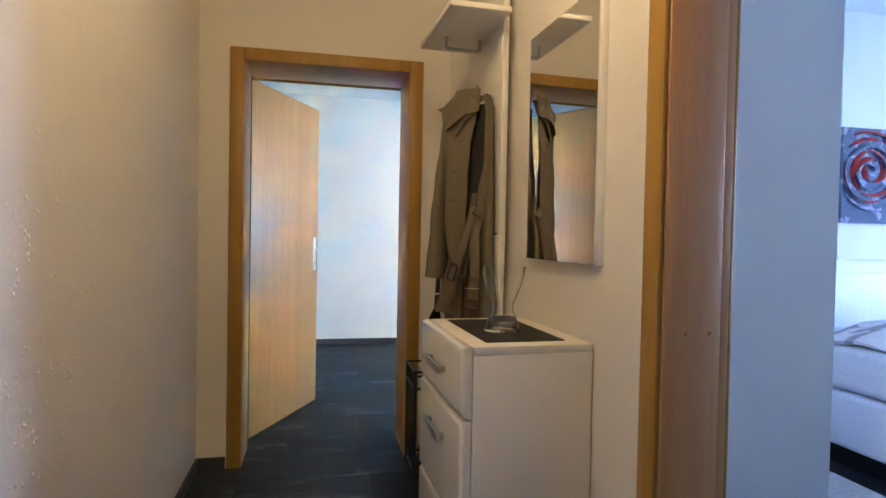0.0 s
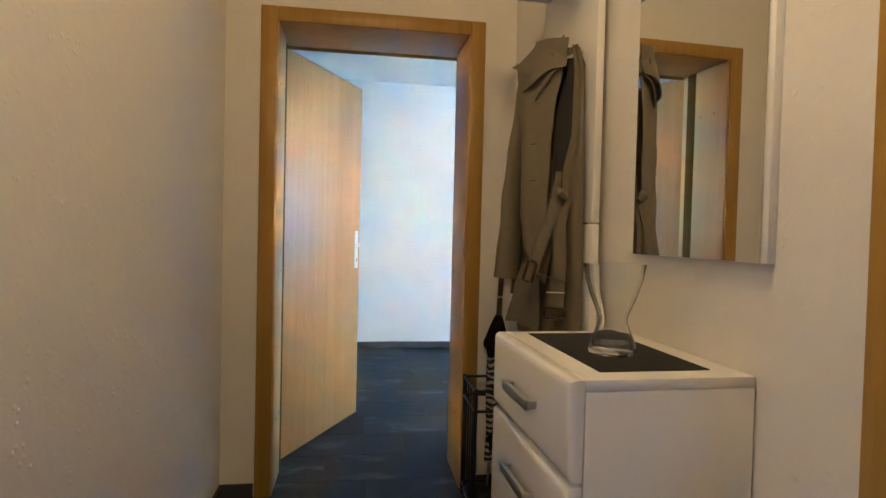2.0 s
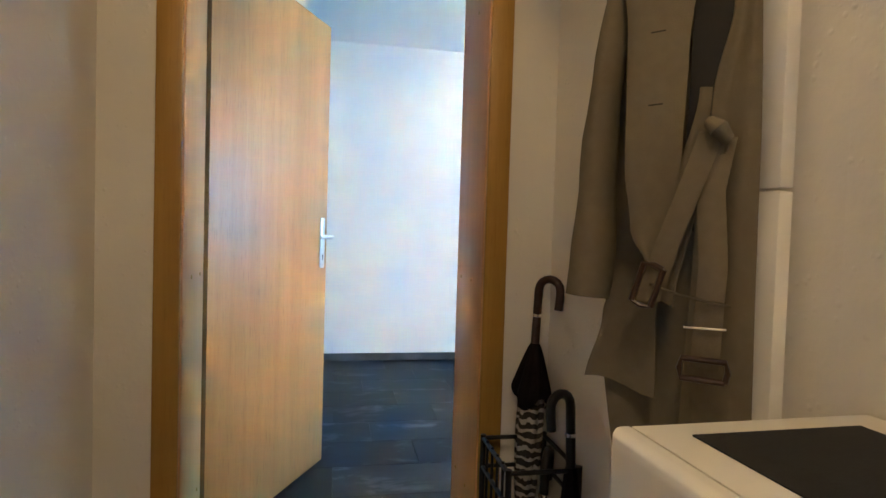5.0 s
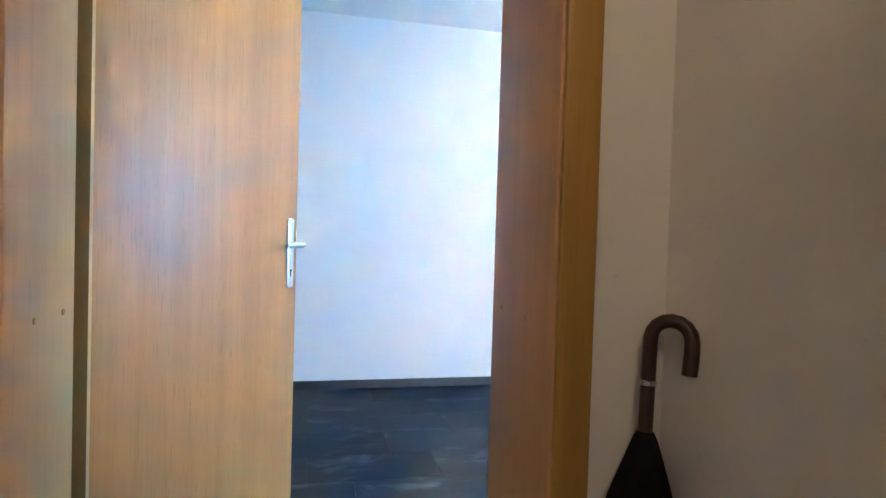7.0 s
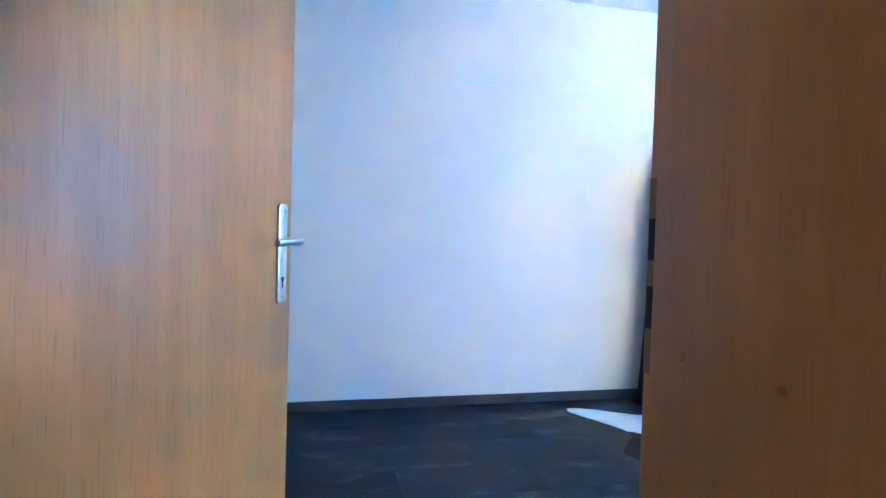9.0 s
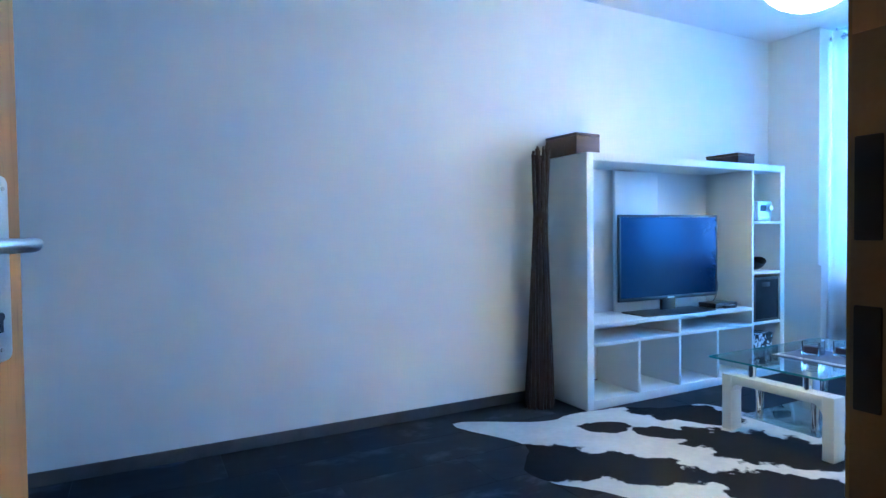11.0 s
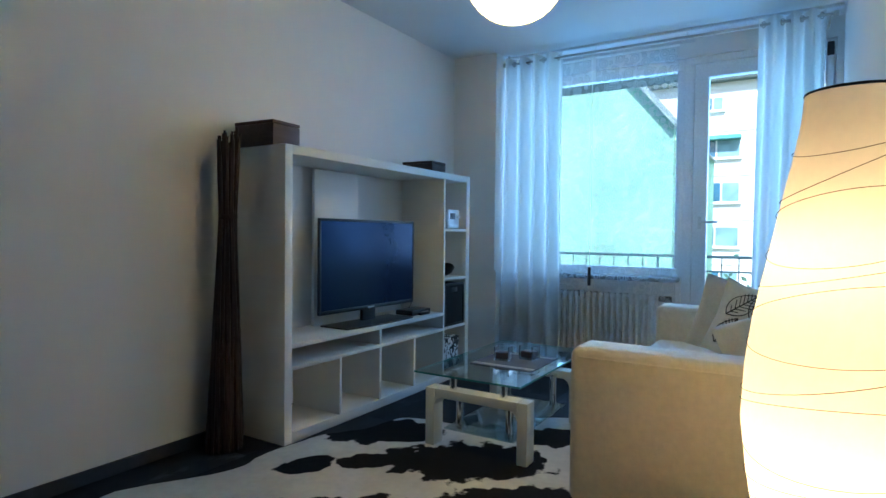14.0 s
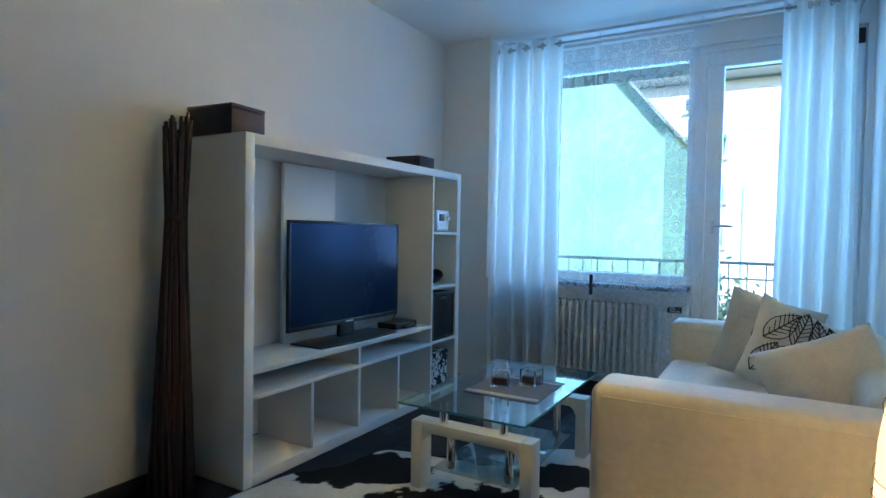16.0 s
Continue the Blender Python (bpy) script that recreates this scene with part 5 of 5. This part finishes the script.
def radiator():
    r = thing("radiator", "white cast column radiator under the window", "radiator")
    y0, n, w = 1.56, 17, 0.047
    for k in range(n):
        y = y0 + w * (k + 0.5)
        b = bmesh.new()
        for x in (5.235, 5.285):
            bm_tube([(x, y, 0.10), (x, y, 0.58)], 0.017, 10, b)
        bm_box(5.222, 5.298, y - 0.020, y + 0.020, 0.09, 0.13, 0.012, 2, b)
        bm_box(5.222, 5.298, y - 0.020, y + 0.020, 0.56, 0.605, 0.014, 2, b)
        part("column", b, ENAMEL, r)
    part("pipe", bm_rod((5.26, y0 - 0.02, 0.58), (5.26, y0 + w * n + 0.03, 0.58), 0.012), ENAMEL, r)
    for y in (y0 + 0.1, y0 + w * n - 0.1):
        part("bracket", bm_box(5.25, 5.36, y - 0.01, y + 0.01, 0.50, 0.53), ENAMEL, r)
        part("foot", bm_box(5.24, 5.28, y - 0.012, y + 0.012, 0.0, 0.10, 0.003), ENAMEL, r)
    part("thermostat_valve", bm_rod((5.26, y0 - 0.03, 0.58), (5.26, y0 - 0.12, 0.58), 0.022, seg=16), BLACK, r, "dark thermostat head")
    return r


radiator()


def window_unit():
    w = thing("window_1", "white framed window with fixed pane", "window", kind="structure")
    xa, xb = 5.40, 5.47
    for a in ((1.40, 2.74, 0.74, 0.80), (1.40, 2.74, 2.28, 2.36), (1.40, 1.455, 0.80, 2.28), (2.685, 2.74, 0.80, 2.28)):
        part("window_frame", bm_box(xa, xb, *a, 0.004), PVC, w)
    part("pane", bm_box(5.43, 5.436, 1.455, 2.685, 0.80, 2.28), PANE, w, "", False).visible_shadow = False
    part("window_sill", bm_box(5.20, 5.40, 1.405, 2.735, 0.705, 0.735, 0.004), SILL, w, "dark stone window sill")
    d = thing("door_3", "white framed glass balcony door, closed", "balcony door", kind="structure")
    for a in ((0.47, 1.40, 2.31, 2.36), (1.335, 1.40, 0.0, 2.31), (0.47, 0.53, 0.0, 2.31)):
        part("outer_frame", bm_box(xa - 0.01, xb, *a, 0.004), PVC, d)
    for a in ((0.535, 1.33, 0.02, 0.16), (0.535, 1.33, 2.205, 2.305), (1.235, 1.33, 0.16, 2.205), (0.535, 0.62, 0.16, 2.205)):
        part("door_sash", bm_box(xa - 0.022, xb - 0.015, *a, 0.006), PVC, d)
    part("pane", bm_box(5.425, 5.431, 0.62, 1.235, 0.16, 2.205), PANE, d, "", False).visible_shadow = False
    part("handle_rose", bm_box(5.366, 5.378, 1.268, 1.292, 1.10, 1.19, 0.004), ALU, d)
    part("door_handle", bm_tube([(5.37, 1.28, 1.15), (5.335, 1.28, 1.15), (5.33, 1.27, 1.15), (5.33, 1.155, 1.147)], [0.009, 0.009, 0.0095, 0.008], 10), ALU, d, "satin steel lever handle")
    part("shutter_strap", bm_box(5.352, 5.358, 0.49, 0.515, 0.9, 2.27), PVC, d)
    part("strap_guide", bm_box(5.340, 5.36, 0.485, 0.525, 2.24, 2.33, 0.006), BLACK, d)
    return w


window_unit()


def drape_curtain(name, label, ya, yb, zt, zb, waves, amp, x, seed):
    """A ring-top curtain: a waved cloth threaded on the rod."""
    c = thing(name, label, "curtain", "curtains at the window")

    def place(u, v):
        f = 0.55 + 0.45 * v
        s = math.sin(2 * math.pi * waves * u + 0.35 * math.sin(3 * v + seed))
        y = ya + (yb - ya) * (u + 0.02 * math.sin(5 * u + 2.5 * v + seed)) + 0.010 * math.sin(v * 4 + u * 9 + seed) * v
        return (x + amp * s * (0.75 + 0.35 * v) + 0.006 * noise.noise((u * 6, v * 3, seed)), y, zt + (zb - zt) * v)
    part("curtain_cloth", bm_grid(110, 22, place, 0.0015), CURTAIN, c)
    for k in range(int(2 * waves)):
        u = (k + 0.5) / (2 * waves)
        y = ya + (yb - ya) * u
        ring = bm_tube([(x + 0.004 * math.sin(a), y + 0.003 + 0.021 * math.cos(a) * 0.5, zt - 0.045 + 0.021 * math.sin(a)) for a in (j * math.pi / 8 for j in range(17))], 0.004, 6)
        part("eyelet", ring, STEEL, c)
    return c


drape_curtain("curtain", "white ring-top curtain drawn to the pier", 2.235, 2.735, 2.465, 0.03, 4.0, 0.050, 5.08, 0.4)
drape_curtain("curtain", "white ring-top curtain hanging before the balcony door", 0.535, 0.905, 2.465, 0.03, 3.5, 0.050, 5.08, 1.7)


def curtain_rod():
    r = thing("curtain_rod", "thin steel curtain rod with track under the ceiling", "curtain rod")
    part("rod", bm_rod((5.08, 0.50, 2.42), (5.08, 2.72, 2.42), 0.009), STEEL, r)
    for y in (0.49, 2.725):
        part("finial", bm_lathe([(0.0005, -0.02), (0.014, -0.016), (0.016, 0), (0.014, 0.016), (0.0005, 0.02)], 16, (5.08, y, 2.42)), STEEL, r)
        part("bracket", bm_rod((5.08, y + (0.03 if y < 1 else -0.03), 2.42), (5.36 if y < 1 else 5.08, y + (0.03 if y < 1 else -0.03), 2.42 if y < 1 else 2.50), 0.006), STEEL, r)
    part("ceiling_track", bm_box(5.12, 5.19, 0.45, 2.73, 2.475, 2.50, 0.003), PVC, r)
    part("panel_rail", bm_box(5.135, 5.15, 1.30, 2.60, 2.40, 2.415, 0.002), ALU, r)
    for y in (1.35, 2.0, 2.55):
        part("rail_hanger", bm_rod((5.143, y, 2.41), (5.143, y, 2.48), 0.003, seg=8), ALU, r)
    return r


curtain_rod()


def panel_curtain(ya, yb, x):
    p = thing("panel_curtain", "sheer white panel curtain printed with rings", "curtain", "sheer panels at the window")
    sh = part("sheer_cloth", bm_grid(10, 30, lambda u, v: (x + 0.004 * math.sin(u * 4 + v * 3), ya + (yb - ya) * u + 0.006 * math.sin(v * 5), 2.40 - 2.30 * v)), SHEER, p)
    part("top_hem", bm_box(x - 0.003, x + 0.003, ya, yb, 2.385, 2.402), CURTAIN, p)
    part("bottom_bar", bm_box(x - 0.003, x + 0.003, ya + 0.006, yb + 0.006, 0.095, 0.112), CURTAIN, p)
    return p


panel_curtain(1.40, 1.995, 5.142)
panel_curtain(2.040, 2.55, 5.150)
pl = thing("panel_pull_rod", "dark pull rod weight hanging between the sheer panels", "curtain pull")
part("pull_rod", bm_rod((5.128, 2.018, 0.60), (5.128, 2.018, 2.39), 0.0025, seg=8), CURTAIN, pl)
part("rod_grip", bm_rod((5.128, 2.018, 0.66), (5.128, 2.018, 0.80), 0.012, seg=14), BLACK, pl)

for ob in list(scene.objects):
    if ob not in earlier and ob.parent is None:
        ob.matrix_basis = LIVING @ ob.matrix_basis

# ---- outside ----
GZ = -6.0
g = bm_grid(8, 8, lambda u, v: (5.75 + 1500 * u ** 2, -700 + 1400 * v, GZ))
tagged(new("ground", mesh_of("ground", g, GRASS)), "lawn between the houses", "ground", kind="structure")
bal = thing("balcony", "concrete balcony with thin iron railing outside the window", "balcony")
part("slab", bm_box(5.602, 6.95, -0.6, 4.2, -0.22, -0.04), CONCRETE, bal)
part("top_rail", bm_rod((6.85, -0.6, 0.88), (6.85, 4.2, 0.88), 0.014, seg=8), IRON, bal)
part("lower_rail", bm_rod((6.85, -0.6, 0.10), (6.85, 4.2, 0.10), 0.010, seg=8), IRON, bal)
part("middle_rail", bm_rod((6.85, -0.6, 0.74), (6.85, 4.2, 0.74), 0.008, seg=8), IRON, bal)
for k in range(33):
    y = -0.55 + 4.7 * k / 32
    part("baluster", bm_rod((6.85, y, 0.10 if k % 8 else -0.04), (6.85, y, 0.88), 0.006 if k % 8 else 0.012, seg=6), IRON, bal)
up = thing("upper_balcony", "concrete slab of the balcony above", "balcony")
part("slab", bm_box(5.602, 6.95, -0.6, 4.2, 2.62, 2.80), CONCRETE, up)


def apartment_building():
    b = thing("apartment_building", "cream rendered apartment house with rows of windows", "building")
    X, Y0, Y1, Z1 = 41.0, -26.0, 14.0, 10.8
    part("wall", bm_box(X, X + 10, Y0, Y1, GZ, Z1), FACADE, b)
    part("roof", bm_box(X - 0.6, X + 10.6, Y0 - 0.6, Y1 + 0.6, Z1, Z1 + 0.5, 0.05), ROOF_EDGE, b)
    part("downpipe", bm_rod((X - 0.08, 2.74, GZ), (X - 0.08, 2.74, 4.2), 0.06, seg=8), IRON, b)
    for row in range(6):
        z = -4.5 + 2.8 * row
        part("string_course", bm_box(X - 0.05, X + 0.01, Y0, Y1, z + 1.02, z + 1.08), FACADE, b)
        for col in range(4):
            w = 1.28 if row < 5 else 0.75
            y = 5.0 - 7.0 * col + (0.5 if row == 5 else 0.0)
            hh = 0.66 if row < 5 else 0.45
            win = part("window", bm_box(X - 0.04, X + 0.02, y - w, y + w, z - hh, z + hh), PVC, b)
            mid = y - w * (0.15 if row % 2 else -0.1)
            part("pane", bm_box(X - 0.06, X - 0.035, mid + 0.05, y + w - 0.08, z - hh + 0.08, z + hh - 0.08), FAR_GLASS, win)
            part("pane", bm_box(X - 0.06, X - 0.035, y - w + 0.08, mid - 0.05, z - hh + 0.08, z + hh - 0.08), FAR_NET, win, "pane with pale net curtain")
            part("sill", bm_box(X - 0.20, X - 0.0, y - w - 0.1, y + w + 0.1, z - hh - 0.1, z - hh - 0.01), FACADE, win)
            if row == 4:
                part("awning", bm_box(X - 0.7, X - 0.05, y - w, y + w, z + hh - 0.18, z + hh + 0.04), AWNING, win, "teal fabric awning")
    return b


apartment_building()


def tree(at, height, spread, seed, count=5200):
    t = thing("tree", "small leafy green tree in the courtyard", "tree")
    rng = random.Random(seed)
    x, y, z = at
    wood_bm = bm_tube([(x, y, z), (x + 0.1, y, z + height * 0.3), (x, y + 0.15, z + height * 0.6), (x + 0.1, y, z + height * 0.9)], [0.24, 0.18, 0.11, 0.03], 10)
    tips = []
    for k in range(22):
        a, h = k * 2.4 + rng.uniform(-0.3, 0.3), height * rng.uniform(0.3, 0.85)
        ln = spread * rng.uniform(0.55, 1.0) * (1.1 - 0.55 * h / height)
        q = [(x, y, z + h), (x + ln * 0.5 * math.cos(a), y + ln * 0.5 * math.sin(a), z + h + ln * 0.3), (x + ln * math.cos(a), y + ln * math.sin(a), z + h + ln * 0.5)]
        bm_tube(q, [0.06, 0.035, 0.012], 6, wood_bm)
        tips += [Vector(q[1]), Vector(q[2]), Vector(q[1]).lerp(Vector(q[2]), 0.5)]
    part("trunk", wood_bm, BARK, t)
    vs, fs = [], []
    for k in range(count):
        c = rng.choice(tips) + Vector((rng.gauss(0, 0.5), rng.gauss(0, 0.5), rng.gauss(0, 0.42)))
        d = Vector((rng.gauss(0, 1), rng.gauss(0, 1), rng.gauss(0, 1))).normalized()
        e = d.orthogonal().normalized()
        s = rng.uniform(0.045, 0.095)
        i = len(vs)
        vs += [c + d * s, c + e * s * 0.55, c - d * s, c - e * s * 0.55]
        fs.append((i, i + 1, i + 2, i + 3))
    me = bpy.data.meshes.new("crown")
    me.from_pydata(vs, [], fs)
    me.materials.append(LEAF)
    cr = new("crown", me)
    cr.parent = t
    return t


tree((13.6, 1.75, GZ), 6.3, 1.0, 8, 9000)


def green_house():
    """A gabled house across the yard, its end wall towards the window."""
    b = thing("neighbouring_house", "pale green rendered gabled house across the yard", "building")
    x0, x1, y0, y1, ym, eave, ridge = 16.0, 24.0, 3.28, 11.0, 6.55, 3.84, 7.77
    bm = bmesh.new()
    ring = [(y0, GZ), (y1, GZ), (y1, eave), (ym, ridge), (y0, eave)]
    front = [bm.verts.new((x0, y, z)) for y, z in ring]
    back = [bm.verts.new((x1, y, z)) for y, z in ring]
    bm.faces.new(front[::-1])
    bm.faces.new(back)
    for k in range(5):
        bm.faces.new((front[k], front[(k + 1) % 5], back[(k + 1) % 5], back[k]))
    bmesh.ops.recalc_face_normals(bm, faces=bm.faces[:])
    part("wall", bm, GREEN_RENDER, b, smooth=False)
    for ya in (y0, y1):
        e = 0.015 * (ya - ym)
        sl = bmesh.new()
        drop = 0.015 * (ridge - eave)
        pts = [(ym, ridge + 0.004), (ya + e, eave - drop + 0.004), (ya + e, eave - drop + 0.09), (ym, ridge + 0.09)]
        f0 = [sl.verts.new((x0 - 0.25, y, z)) for y, z in pts]
        f1 = [sl.verts.new((x1 + 0.25, y, z)) for y, z in pts]
        sl.faces.new(f0[::-1])
        sl.faces.new(f1)
        for k in range(4):
            sl.faces.new((f0[k], f0[(k + 1) % 4], f1[(k + 1) % 4], f1[k]))
        bmesh.ops.recalc_face_normals(sl, faces=sl.faces[:])
        part("roof", sl, ROOF_TILE, b, smooth=False)
    return b


green_house()

# ---- floor tiles ----
TW, TD = 0.60, 0.30
tile_mesh = None
tile_rows = int((3.14 + 4.8) / TD) + 1
for row in range(tile_rows):
    y = 3.127 - TD * (row + 1)
    if y < -4.4:
        break
    off = (row % 3) * TW / 3
    for col in range(-1, 12):
        x = -1.6 + off + TW * col
        in_living = y + TD > 0.30 and x > -1.75 and x < 5.05
        in_hall = y < 0.45 and x + TW > -0.21 and x < 1.20
        in_bed = y < -0.01 and x + TW > 1.0 and x < 3.2 and y > -2.9
        if not (in_living or in_hall or in_bed):
            continue
        if tile_mesh is None:
            tb = bm_box(0.0006, TW - 0.0006, 0.0006, TD - 0.0006, -0.006, 0.0)
            top = [e for e in tb.edges if all(v.co.z > -0.001 for v in e.verts)]
            bmesh.ops.bevel(tb, geom=top, offset=0.0007, segments=1, affect="EDGES")
            tile_mesh = mesh_of("tile", tb, SLATE, False)
        ob = new("tile", tile_mesh)
        ob.parent = floor
        ob.location = (x, y, 0.0)
